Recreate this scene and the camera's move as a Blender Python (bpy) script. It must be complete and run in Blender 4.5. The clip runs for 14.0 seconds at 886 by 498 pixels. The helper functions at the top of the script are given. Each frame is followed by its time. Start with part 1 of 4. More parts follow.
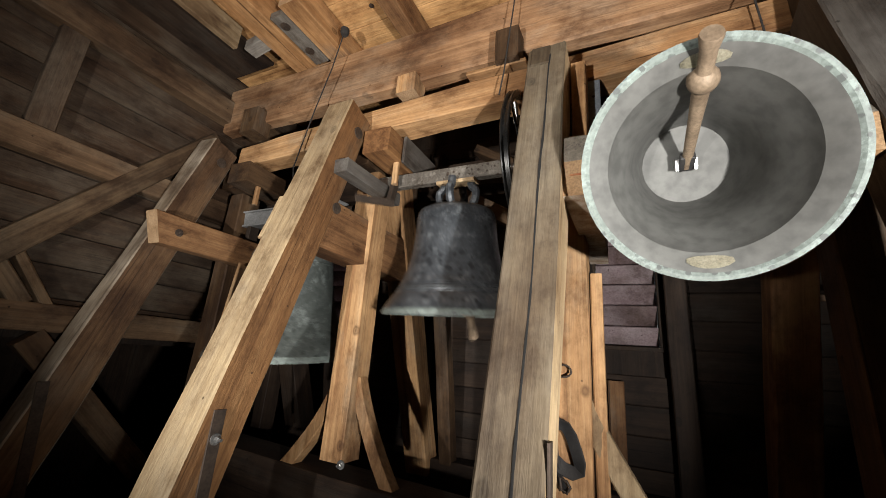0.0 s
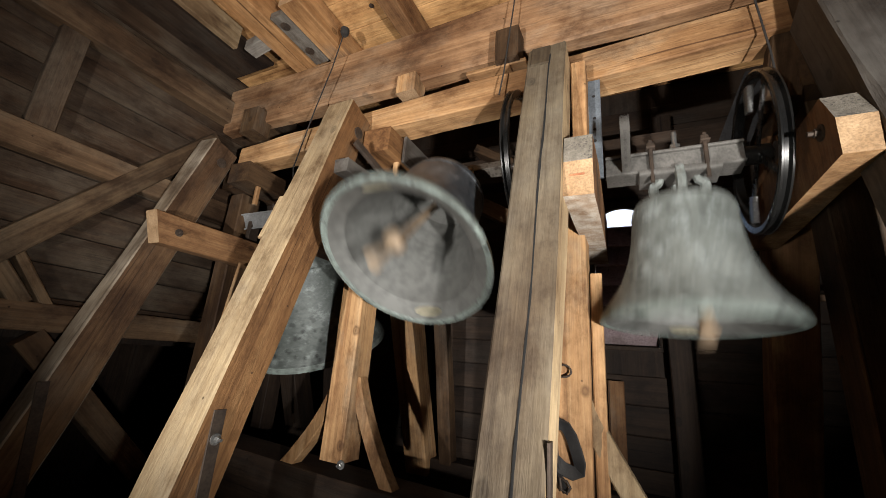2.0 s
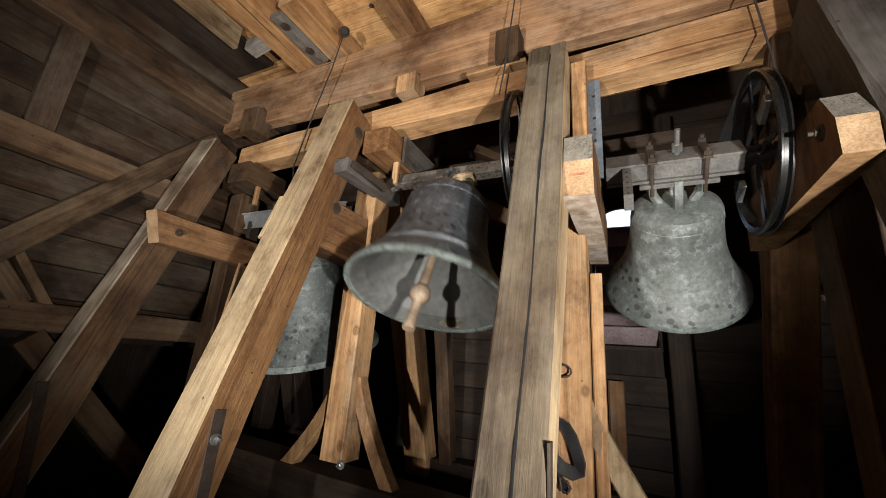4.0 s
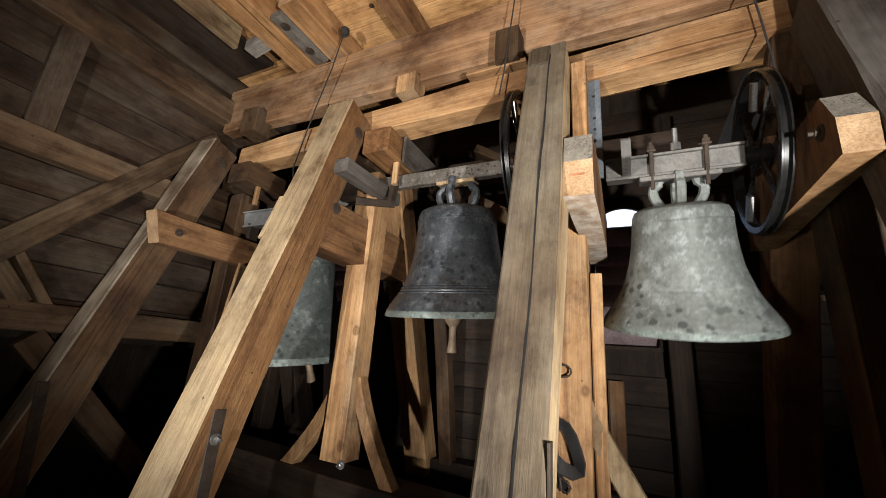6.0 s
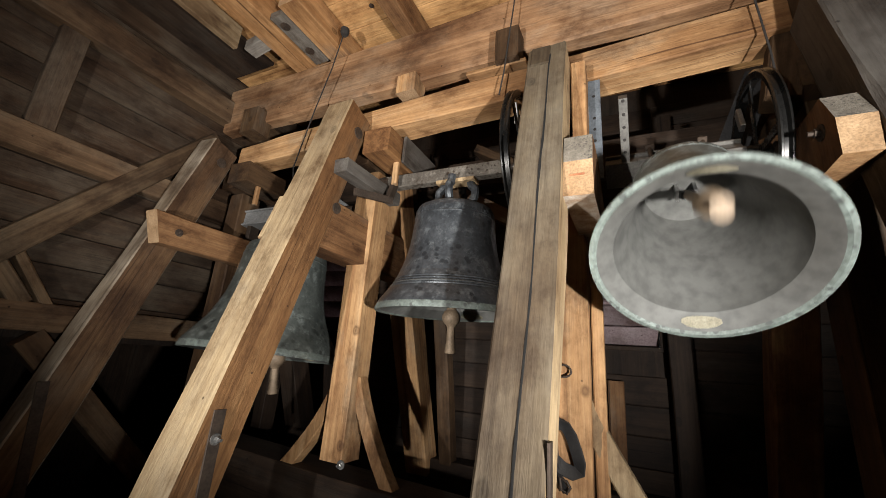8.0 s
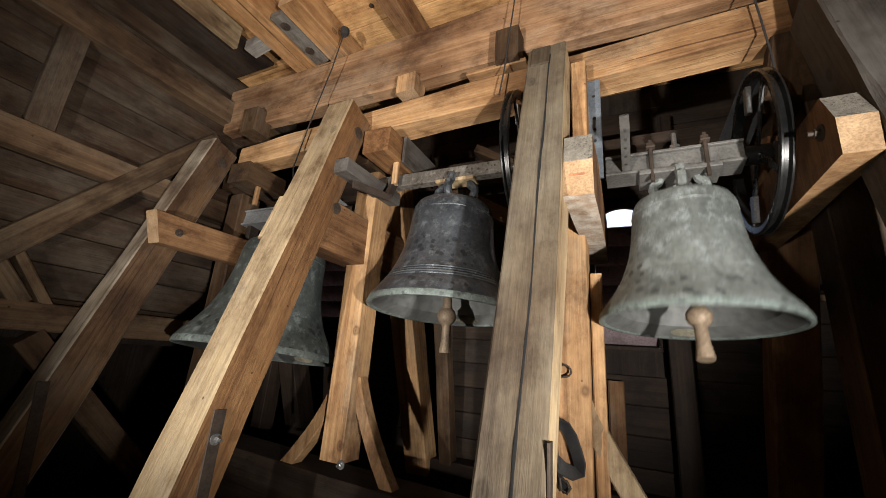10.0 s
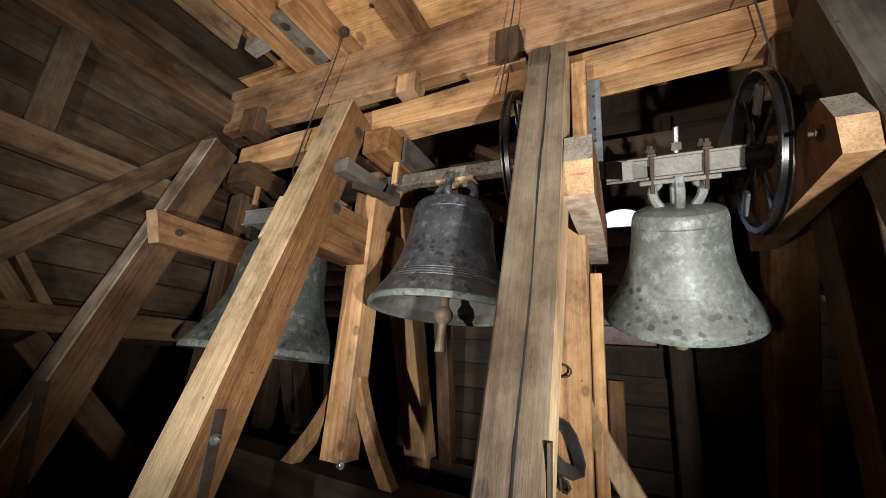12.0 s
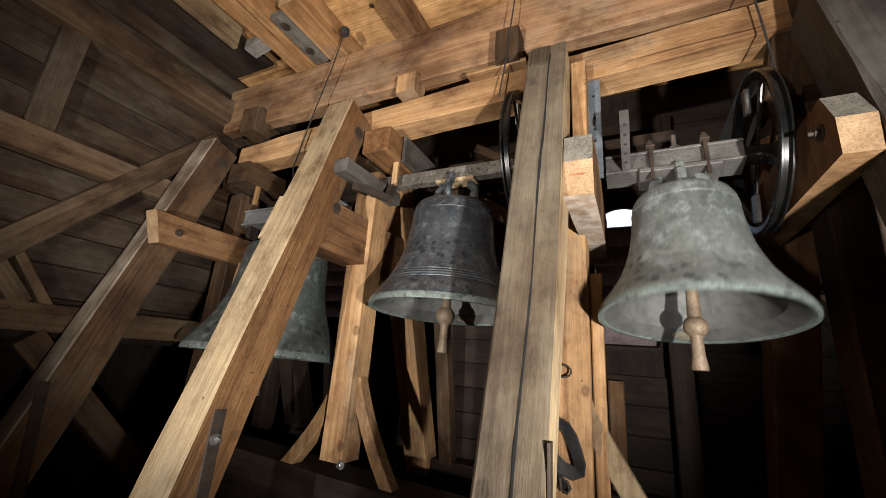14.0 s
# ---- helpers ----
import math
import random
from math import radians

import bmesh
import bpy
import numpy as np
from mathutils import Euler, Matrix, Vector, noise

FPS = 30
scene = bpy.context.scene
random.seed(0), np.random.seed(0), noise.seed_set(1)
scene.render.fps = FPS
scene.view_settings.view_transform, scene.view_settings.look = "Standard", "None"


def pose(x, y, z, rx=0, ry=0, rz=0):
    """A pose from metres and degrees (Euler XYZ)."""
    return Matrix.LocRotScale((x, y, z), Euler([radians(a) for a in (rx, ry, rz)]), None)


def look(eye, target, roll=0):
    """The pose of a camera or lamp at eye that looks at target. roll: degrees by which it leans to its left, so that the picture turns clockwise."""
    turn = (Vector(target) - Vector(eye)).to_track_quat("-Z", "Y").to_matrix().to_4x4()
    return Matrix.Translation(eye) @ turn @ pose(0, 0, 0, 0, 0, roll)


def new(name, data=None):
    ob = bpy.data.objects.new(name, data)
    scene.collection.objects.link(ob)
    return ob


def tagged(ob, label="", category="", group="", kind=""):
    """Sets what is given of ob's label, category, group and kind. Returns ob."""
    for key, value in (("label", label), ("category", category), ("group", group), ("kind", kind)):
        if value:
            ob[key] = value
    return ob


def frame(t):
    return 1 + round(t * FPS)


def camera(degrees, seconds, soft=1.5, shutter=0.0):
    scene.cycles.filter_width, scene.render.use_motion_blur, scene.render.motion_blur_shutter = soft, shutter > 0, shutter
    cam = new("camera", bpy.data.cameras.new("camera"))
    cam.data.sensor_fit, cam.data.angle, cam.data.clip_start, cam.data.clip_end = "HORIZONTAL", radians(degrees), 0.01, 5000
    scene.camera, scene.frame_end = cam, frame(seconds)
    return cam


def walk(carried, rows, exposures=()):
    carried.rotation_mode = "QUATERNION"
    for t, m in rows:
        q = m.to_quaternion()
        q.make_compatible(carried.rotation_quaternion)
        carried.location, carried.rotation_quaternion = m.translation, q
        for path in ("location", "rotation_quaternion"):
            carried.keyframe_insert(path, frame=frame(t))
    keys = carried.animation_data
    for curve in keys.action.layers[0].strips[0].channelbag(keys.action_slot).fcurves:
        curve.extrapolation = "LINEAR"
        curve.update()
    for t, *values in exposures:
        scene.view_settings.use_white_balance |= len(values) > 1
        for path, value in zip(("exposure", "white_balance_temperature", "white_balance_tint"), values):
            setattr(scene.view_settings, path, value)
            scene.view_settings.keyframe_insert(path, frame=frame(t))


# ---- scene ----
# All places below are given from the eye point; the floor lies Z0 under it.
Z0 = 1.35


def P(x, y, z):
    return Vector((x, y, z + Z0))


# ---- camera ----
cam = camera(97.6, 14.0, 0.95, 0.9)
YAW, PITCH, ROLL = radians(-26.2), radians(15.75), 4.35
way = Vector((math.sin(YAW) * math.cos(PITCH), math.cos(YAW) * math.cos(PITCH), math.sin(PITCH)))
stand = look(P(0, 0, 0), P(0, 0, 0) + way, ROLL)
walk(cam, [(0.0, stand), (14.0, stand)])

# ---- light ----
world = bpy.data.worlds.new("belfry_dark")
world.use_nodes = True
scene.world = world
sky = world.node_tree.nodes.new("ShaderNodeTexSky")
sky.sky_type, sky.sun_disc, sky.sun_elevation, sky.sun_rotation = "NISHITA", False, radians(35), radians(20)
world.node_tree.links.new(sky.outputs[0], world.node_tree.nodes["Background"].inputs[0])
world.node_tree.nodes["Background"].inputs[1].default_value = 0.15


def work_light(name, at, target, watts, size, blend, radius, color):
    lamp = bpy.data.lights.new(name, "SPOT")
    lamp.energy, lamp.spot_size, lamp.spot_blend, lamp.shadow_soft_size, lamp.color = watts, radians(size), blend, radius, color
    ob = new(name, lamp)
    ob.matrix_world = look(at, target)
    return ob


work_light("work_light", P(-0.85, -1.4, -0.3), P(-1.4, 1.7, 1.2), 440, 74, 0.7, 0.04, (1.0, 0.972, 0.935))
work_light("work_light", P(0.84, -0.25, -0.3), P(-0.65, 1.7, 1.15), 425, 100, 0.9, 0.035, (1.0, 0.982, 0.955))
scene.view_settings.exposure = 0.0


# ---- materials ----
def nodes_of(name):
    m = bpy.data.materials.new(name)
    m.use_nodes = True
    t = m.node_tree
    return m, t.nodes, t.links, t.nodes["Principled BSDF"]


def ramp(N, pairs):
    r = N.new("ShaderNodeValToRGB")
    e = r.color_ramp.elements
    while len(e) < len(pairs):
        e.new(0.5)
    for el, (p, c) in zip(e, pairs):
        el.position, el.color = p, (*c, 1) if len(c) == 3 else c
    return r


def mixed(N, K, kind, fac, a, b):
    x = N.new("ShaderNodeMix")
    x.data_type, x.blend_type = "RGBA", kind
    for sock, v in ((x.inputs[0], fac), (x.inputs[6], a), (x.inputs[7], b)):
        if hasattr(v, "is_linked"):
            K.new(v, sock)
        else:
            sock.default_value = v if isinstance(v, float) else (*v, 1)
    return x.outputs[2]


def wood(name, dark, mid, light, grey=0.3, greycol=(0.22, 0.2, 0.17), rough=0.75, bump=0.35, knots=0.8, along="z"):
    """Sawn old timber: grain along local z, knots, stains, grey weathering, each piece shifted by its own random."""
    m, N, K, B = nodes_of(name)
    co = N.new("ShaderNodeTexCoord")
    info = N.new("ShaderNodeObjectInfo")
    sh = N.new("ShaderNodeVectorMath"); sh.operation = "SCALE"; sh.inputs[0].default_value = (7.3, 3.1, 11.7)
    K.new(info.outputs["Random"], sh.inputs["Scale"])
    ad = N.new("ShaderNodeVectorMath"); ad.operation = "ADD"
    place = co.outputs["Object"]
    if along == "x":
        s3, c3 = N.new("ShaderNodeSeparateXYZ"), N.new("ShaderNodeCombineXYZ")
        K.new(place, s3.inputs[0])
        for i, o in enumerate((2, 1, 0)):
            K.new(s3.outputs[o], c3.inputs[i])
        place = c3.outputs[0]
    K.new(place, ad.inputs[0]); K.new(sh.outputs[0], ad.inputs[1])

    def noise_at(scale, detail, rgh, s=1.0, dist=0.0):
        mp = N.new("ShaderNodeMapping"); mp.inputs["Scale"].default_value = scale
        K.new(ad.outputs[0], mp.inputs[0])
        n = N.new("ShaderNodeTexNoise")
        n.inputs["Scale"].default_value, n.inputs["Detail"].default_value, n.inputs["Roughness"].default_value = s, detail, rgh
        n.inputs["Distortion"].default_value = dist
        K.new(mp.outputs[0], n.inputs[0])
        return n
    grain = noise_at((75, 75, 1.7), 8, 0.66, 1.0, 0.25)
    rings = noise_at((26, 26, 0.5), 7, 0.62, 1.0, 0.5)
    stain = noise_at((3.2, 3.2, 1.5), 9, 0.68)
    fleck = noise_at((90, 90, 14), 3, 0.7)
    c1 = ramp(N, [(0.22, dark), (0.5, mid), (0.8, light)])
    K.new(rings.outputs["Fac"], c1.inputs[0])
    c2 = ramp(N, [(0.34, (0.4, 0.36, 0.33)), (0.52, (0.95, 0.94, 0.93)), (0.7, (1.08, 1.08, 1.06))])
    K.new(grain.outputs["Fac"], c2.inputs[0])
    col = mixed(N, K, "MULTIPLY", 0.4, c1.outputs[0], c2.outputs[0])
    # knots: stretched cells with dark hearts
    mk = N.new("ShaderNodeMapping"); mk.inputs["Scale"].default_value = (6.5, 6.5, 4.6)
    K.new(ad.outputs[0], mk.inputs[0])
    vo = N.new("ShaderNodeTexVoronoi"); vo.inputs["Scale"].default_value = 1.0
    K.new(mk.outputs[0], vo.inputs[0])
    kr = ramp(N, [(0.035, (1, 1, 1)), (0.07, (0.55, 0.55, 0.55)), (0.1, (0.9, 0.9, 0.9)), (0.16, (0, 0, 0))])
    K.new(vo.outputs["Distance"], kr.inputs[0])
    pick = N.new("ShaderNodeSeparateColor")
    K.new(vo.outputs["Color"], pick.inputs[0])
    some = N.new("ShaderNodeMath"); some.operation = "GREATER_THAN"; some.inputs[1].default_value = 0.62
    K.new(pick.outputs[0], some.inputs[0])
    k0 = N.new("ShaderNodeMath"); k0.operation = "MULTIPLY"; k0.inputs[1].default_value = knots
    K.new(kr.outputs[0], k0.inputs[0])
    km = N.new("ShaderNodeMath"); km.operation = "MULTIPLY"
    K.new(k0.outputs[0], km.inputs[0]); K.new(some.outputs[0], km.inputs[1])
    col = mixed(N, K, "MIX", km.outputs[0], col, tuple(v * 0.45 for v in dark))
    gr = ramp(N, [(0.62 - 0.4 * grey, (0, 0, 0)), (0.8 - 0.3 * grey, (1, 1, 1))])
    K.new(stain.outputs["Fac"], gr.inputs[0])
    gm = N.new("ShaderNodeMath"); gm.operation = "MULTIPLY"; gm.inputs[1].default_value = 0.85
    K.new(gr.outputs[0], gm.inputs[0])
    gcol = mixed(N, K, "MULTIPLY", 0.5, greycol, c2.outputs[0])
    col = mixed(N, K, "MIX", gm.outputs[0], col, gcol)
    fl = ramp(N, [(0.26, (0.4, 0.36, 0.33)), (0.4, (1, 1, 1))])
    K.new(fleck.outputs["Fac"], fl.inputs[0])
    col = mixed(N, K, "MULTIPLY", 0.4, col, fl.outputs[0])
    checks = noise_at((48, 48, 0.55), 2, 0.5, 1.0, 0.6)
    ck = ramp(N, [(0.26, (0.22, 0.17, 0.14)), (0.295, (1, 1, 1))])
    K.new(checks.outputs["Fac"], ck.inputs[0])
    col = mixed(N, K, "MULTIPLY", 0.85, col, ck.outputs[0])
    blotch = noise_at((5, 5, 3.4), 9, 0.72)
    bt = ramp(N, [(0.34, (0.3, 0.22, 0.16)), (0.49, (0.82, 0.78, 0.74)), (0.66, (1.15, 1.12, 1.06))])
    K.new(blotch.outputs["Fac"], bt.inputs[0])
    col = mixed(N, K, "MULTIPLY", 0.85, col, bt.outputs[0])
    # broad soot and handling stains, a hand or more across
    broad = noise_at((2.3, 2.3, 1.1), 6, 0.6)
    bs = ramp(N, [(0.36, (0.36, 0.27, 0.2)), (0.5, (0.93, 0.9, 0.87)), (0.68, (1.1, 1.09, 1.07))])
    K.new(broad.outputs["Fac"], bs.inputs[0])
    col = mixed(N, K, "MULTIPLY", 0.75, col, bs.outputs[0])
    # nail holes and small pits
    pv = N.new("ShaderNodeTexVoronoi"); pv.inputs["Scale"].default_value = 6.5
    K.new(ad.outputs[0], pv.inputs[0])
    pr = ramp(N, [(0.025, (0.12, 0.1, 0.09)), (0.045, (1, 1, 1))])
    K.new(pv.outputs["Distance"], pr.inputs[0])
    col = mixed(N, K, "MULTIPLY", 0.8, col, pr.outputs[0])
    # every piece a little lighter or darker
    vr = N.new("ShaderNodeMapRange"); vr.inputs[3].default_value, vr.inputs[4].default_value = 0.78, 1.18
    K.new(info.outputs["Random"], vr.inputs[0])
    cb = N.new("ShaderNodeCombineXYZ")
    for i in range(3):
        K.new(vr.outputs[0], cb.inputs[i])
    col = mixed(N, K, "MULTIPLY", 1.0, col, cb.outputs[0])
    K.new(col, B.inputs["Base Color"])
    B.inputs["Roughness"].default_value = rough
    B.inputs["Specular IOR Level"].default_value = 0.3
    hs = N.new("ShaderNodeMath"); hs.operation = "ADD"
    K.new(grain.outputs["Fac"], hs.inputs[0]); K.new(fleck.outputs["Fac"], hs.inputs[1])
    bp = N.new("ShaderNodeBump"); bp.inputs["Strength"].default_value, bp.inputs["Distance"].default_value = bump * 1.6, 0.005
    K.new(hs.outputs[0], bp.inputs["Height"]); K.new(bp.outputs[0], B.inputs["Normal"])
    return m


def metal(name, a, b, rough=0.5, metallic=0.8, scale=14.0, spots=None, bump=0.2, rough2=None, low=None):
    """Metal with cloudy patches, fine speckle and, where given, round corrosion spots."""
    m, N, K, B = nodes_of(name)
    co = N.new("ShaderNodeTexCoord")
    n1 = N.new("ShaderNodeTexNoise"); n1.inputs["Scale"].default_value = scale * 0.35; n1.inputs["Detail"].default_value = 8
    n1.inputs["Roughness"].default_value = 0.65
    n2 = N.new("ShaderNodeTexNoise"); n2.inputs["Scale"].default_value = scale * 6; n2.inputs["Detail"].default_value = 4
    for n in (n1, n2):
        K.new(co.outputs["Object"], n.inputs[0])
    r1 = ramp(N, [(0.35, a), (0.65, b)])
    K.new(n1.outputs["Fac"], r1.inputs[0])
    r2 = ramp(N, [(0.35, (0.6, 0.6, 0.6)), (0.6, (1, 1, 1))])
    K.new(n2.outputs["Fac"], r2.inputs[0])
    col = mixed(N, K, "MULTIPLY", 0.7, r1.outputs[0], r2.outputs[0])
    if spots:
        dark, light = spots
        n4 = N.new("ShaderNodeTexNoise"); n4.inputs["Scale"].default_value = scale * 1.7; n4.inputs["Detail"].default_value = 12
        n4.inputs["Roughness"].default_value = 0.75
        K.new(co.outputs["Object"], n4.inputs[0])
        rl = ramp(N, [(0.52, (0, 0, 0)), (0.62, (0.42, 0.42, 0.42))])
        K.new(n4.outputs["Fac"], rl.inputs[0])
        col = mixed(N, K, "MIX", rl.outputs[0], col, light)
        v = N.new("ShaderNodeTexVoronoi"); v.inputs["Scale"].default_value = scale * 2.3
        K.new(co.outputs["Object"], v.inputs[0])
        rs = ramp(N, [(0.27, (0.9, 0.9, 0.9)), (0.34, (0, 0, 0))])
        # uneven outlines: the distance is roughened by the bloom's noise
        ragged = N.new("ShaderNodeMath"); ragged.operation = "MULTIPLY_ADD"; ragged.inputs[1].default_value = 0.9
        less = N.new("ShaderNodeMath"); less.operation = "SUBTRACT"; less.inputs[1].default_value = 0.45
        K.new(n4.outputs["Fac"], ragged.inputs[0]); K.new(v.outputs["Distance"], ragged.inputs[2])
        K.new(ragged.outputs[0], less.inputs[0])
        K.new(less.outputs[0], rs.inputs[0])
        n3 = N.new("ShaderNodeTexNoise"); n3.inputs["Scale"].default_value = scale * 0.25
        K.new(co.outputs["Object"], n3.inputs[0])
        rm = ramp(N, [(0.4, (0, 0, 0)), (0.5, (1, 1, 1))])
        K.new(n3.outputs["Fac"], rm.inputs[0])
        f = mixed(N, K, "MULTIPLY", 1.0, rs.outputs[0], rm.outputs[0])
        if low:
            # corrosion gathers towards the lip
            zs, zr = N.new("ShaderNodeSeparateXYZ"), N.new("ShaderNodeMapRange")
            K.new(co.outputs["Object"], zs.inputs[0])
            K.new(zs.outputs[2], zr.inputs[0])
            zr.inputs[1].default_value, zr.inputs[2].default_value = low
            f = mixed(N, K, "MULTIPLY", 1.0, f, zr.outputs[0])
        col = mixed(N, K, "MIX", f, col, dark)
    K.new(col, B.inputs["Base Color"])
    B.inputs["Metallic"].default_value = metallic
    rr = N.new("ShaderNodeMapRange"); rr.inputs[3].default_value, rr.inputs[4].default_value = rough, rough2 or min(1.0, rough + 0.25)
    K.new(n1.outputs["Fac"], rr.inputs[0]); K.new(rr.outputs[0], B.inputs["Roughness"])
    bp = N.new("ShaderNodeBump"); bp.inputs["Strength"].default_value, bp.inputs["Distance"].default_value = bump, 0.003
    K.new(n2.outputs["Fac"], bp.inputs["Height"]); K.new(bp.outputs[0], B.inputs["Normal"])
    return m


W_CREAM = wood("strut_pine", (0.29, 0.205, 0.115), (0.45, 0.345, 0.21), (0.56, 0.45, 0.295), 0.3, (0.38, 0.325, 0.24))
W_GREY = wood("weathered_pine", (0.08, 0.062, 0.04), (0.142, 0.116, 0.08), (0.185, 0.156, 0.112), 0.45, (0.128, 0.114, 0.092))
W_ORANGE = wood("warm_pine", (0.28, 0.14, 0.06), (0.5, 0.3, 0.145), (0.64, 0.44, 0.25), 0.2, (0.34, 0.28, 0.2))
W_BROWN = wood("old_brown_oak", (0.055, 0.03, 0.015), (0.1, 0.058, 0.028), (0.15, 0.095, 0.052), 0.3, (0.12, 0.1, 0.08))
# Dark old boards; on rear timbers and wall uprights the darkness stands for shade.
W_DARK = wood("dark_shaded_boarding", (0.02, 0.012, 0.008), (0.034, 0.021, 0.013), (0.056, 0.036, 0.023), 0.3, (0.05, 0.043, 0.036))
W_CEIL = wood("ceiling_pine", (0.3, 0.15, 0.06), (0.48, 0.27, 0.12), (0.58, 0.36, 0.18), 0.1)
M_BRONZE = metal("bell_bronze_green", (0.1, 0.108, 0.098), (0.22, 0.235, 0.215), 0.42, 0.15, 9, ((0.045, 0.05, 0.047), (0.4, 0.44, 0.43)), 0.3, None, (-0.38, -0.52))
# Bell A's bronze is darkened: the strut's shadow on it is put into the colour.
M_BRONZE_A = metal("bell_bronze_shaded", (0.048, 0.055, 0.05), (0.1, 0.112, 0.102), 0.45, 0.15, 9, ((0.022, 0.025, 0.023), (0.27, 0.3, 0.285)), 0.3, None, (-0.5, -0.75))
M_INNER = metal("bell_inside", (0.08, 0.076, 0.068), (0.135, 0.134, 0.124), 0.5, 0.2, 3.5, None, 0.06)
M_LIP = metal("verdigris_lip", (0.1, 0.112, 0.1), (0.19, 0.225, 0.2), 0.5, 0.1, 14, ((0.07, 0.075, 0.07), (0.3, 0.36, 0.33)), 0.35)
M_BRONZE_D = metal("bell_bronze_dark", (0.032, 0.036, 0.041), (0.085, 0.092, 0.1), 0.28, 0.3, 11, ((0.022, 0.025, 0.028), (0.21, 0.228, 0.235)), 0.6)
M_STEEL = metal("grey_painted_steel", (0.09, 0.084, 0.075), (0.19, 0.178, 0.16), 0.5, 0.3, 16)
M_BLACK = metal("blackened_iron", (0.02, 0.02, 0.02), (0.05, 0.048, 0.045), 0.2, 0.7, 16, None, 0.05, 0.35)
M_IRON = metal("rusty_iron", (0.045, 0.033, 0.025), (0.1, 0.07, 0.05), 0.6, 0.5, 20)
M_BRIGHT = metal("bright_steel", (0.35, 0.35, 0.34), (0.5, 0.49, 0.47), 0.3, 0.9, 20)
M_CLAPPER = metal("clapper_iron", (0.16, 0.11, 0.07), (0.34, 0.25, 0.165), 0.5, 0.25, 18)
M_ROPE = metal("dark_cable", (0.015, 0.013, 0.012), (0.035, 0.03, 0.026), 0.8, 0.0, 40)
# Slats lightened and tinted mauve: the daylight on them is put into the colour.
M_SLAT = wood("daylit_louvre_slats", (0.2, 0.15, 0.165), (0.29, 0.225, 0.25), (0.36, 0.29, 0.31), 0.4, (0.3, 0.26, 0.28))
# Strut sides: browner pine, darkened so the colour also carries their shade.
W_BSIDE = wood("shaded_side_pine", (0.12, 0.055, 0.022), (0.27, 0.14, 0.058), (0.38, 0.22, 0.1), 0.2, (0.27, 0.2, 0.13))
W_ASIDE = wood("wall_strut_shaded_side", (0.09, 0.05, 0.024), (0.15, 0.088, 0.045), (0.22, 0.14, 0.078), 0.25, (0.16, 0.12, 0.085))
W_TIE = wood("tie_beam_oak", (0.19, 0.1, 0.05), (0.33, 0.195, 0.105), (0.44, 0.29, 0.17), 0.35, (0.31, 0.24, 0.175))
W_STRUTA = wood("wall_strut_pine", (0.28, 0.24, 0.185), (0.42, 0.37, 0.29), (0.52, 0.46, 0.37), 0.4, (0.42, 0.385, 0.33))
# A darker weathered pine that carries the end strut's shade in its colour.
W_GREYD = wood("shaded_weathered_pine", (0.06, 0.055, 0.05), (0.09, 0.083, 0.075), (0.12, 0.11, 0.1), 0.55, (0.09, 0.085, 0.08))
W_CUT = wood("sawn_pine_ends", (0.34, 0.18, 0.08), (0.5, 0.3, 0.14), (0.6, 0.42, 0.24), 0.3, (0.42, 0.36, 0.28))
W_PLANK = wood("grey_plank", (0.06, 0.056, 0.051), (0.105, 0.098, 0.09), (0.155, 0.147, 0.137), 0.5, (0.125, 0.12, 0.113), 0.75, 0.35, 0.4)
W_RAIL = wood("wall_framing", (0.09, 0.054, 0.028), (0.165, 0.105, 0.06), (0.25, 0.172, 0.105), 0.35, (0.185, 0.152, 0.113))
W_BRACE = wood("wall_brace_pine", (0.1, 0.065, 0.036), (0.2, 0.138, 0.082), (0.3, 0.22, 0.14), 0.35, (0.2, 0.165, 0.12))
W_SPLINT = wood("pale_grey_splint", (0.14, 0.132, 0.12), (0.23, 0.22, 0.2), (0.31, 0.3, 0.275), 0.5, (0.25, 0.24, 0.225), 0.75, 0.35, 0.4)
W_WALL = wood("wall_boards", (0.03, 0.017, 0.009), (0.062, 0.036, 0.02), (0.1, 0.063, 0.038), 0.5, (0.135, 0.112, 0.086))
W_CEILB = wood("joist_pine", (0.14, 0.07, 0.03), (0.26, 0.14, 0.065), (0.36, 0.22, 0.11), 0.2)
M_LEG = metal("dull_dark_steel", (0.04, 0.04, 0.042), (0.075, 0.075, 0.078), 0.6, 0.3, 16)
M_LEATHER = metal("black_leather", (0.016, 0.015, 0.015), (0.04, 0.037, 0.035), 0.45, 0.0, 30)
W_END = metal("sawn_end_grain", (0.26, 0.15, 0.07), (0.46, 0.3, 0.165), 0.85, 0.0, 26, None, 0.8)
M_GREYEND = metal("weathered_end_grain", (0.13, 0.11, 0.085), (0.25, 0.22, 0.175), 0.9, 0.0, 40, ((0.07, 0.06, 0.05), (0.3, 0.27, 0.22)), 0.8)
M_BLUE = metal("blue_grey_steel", (0.1, 0.115, 0.13), (0.2, 0.225, 0.25), 0.5, 0.3, 20)
M_RUSTY = metal("rusty_grey_steel", (0.08, 0.066, 0.052), (0.19, 0.168, 0.14), 0.6, 0.3, 18, ((0.05, 0.035, 0.025), (0.34, 0.31, 0.27)), 0.4)
M_WORN = metal("worn_bright_bronze", (0.2, 0.18, 0.12), (0.46, 0.42, 0.31), 0.5, 0.3, 34)
M_ZINC = metal("dull_zinc_steel", (0.22, 0.22, 0.215), (0.36, 0.36, 0.355), 0.5, 0.3, 16)
M_PAINT = metal("faded_red_paint", (0.3, 0.1, 0.045), (0.42, 0.19, 0.09), 0.85, 0.0, 60)
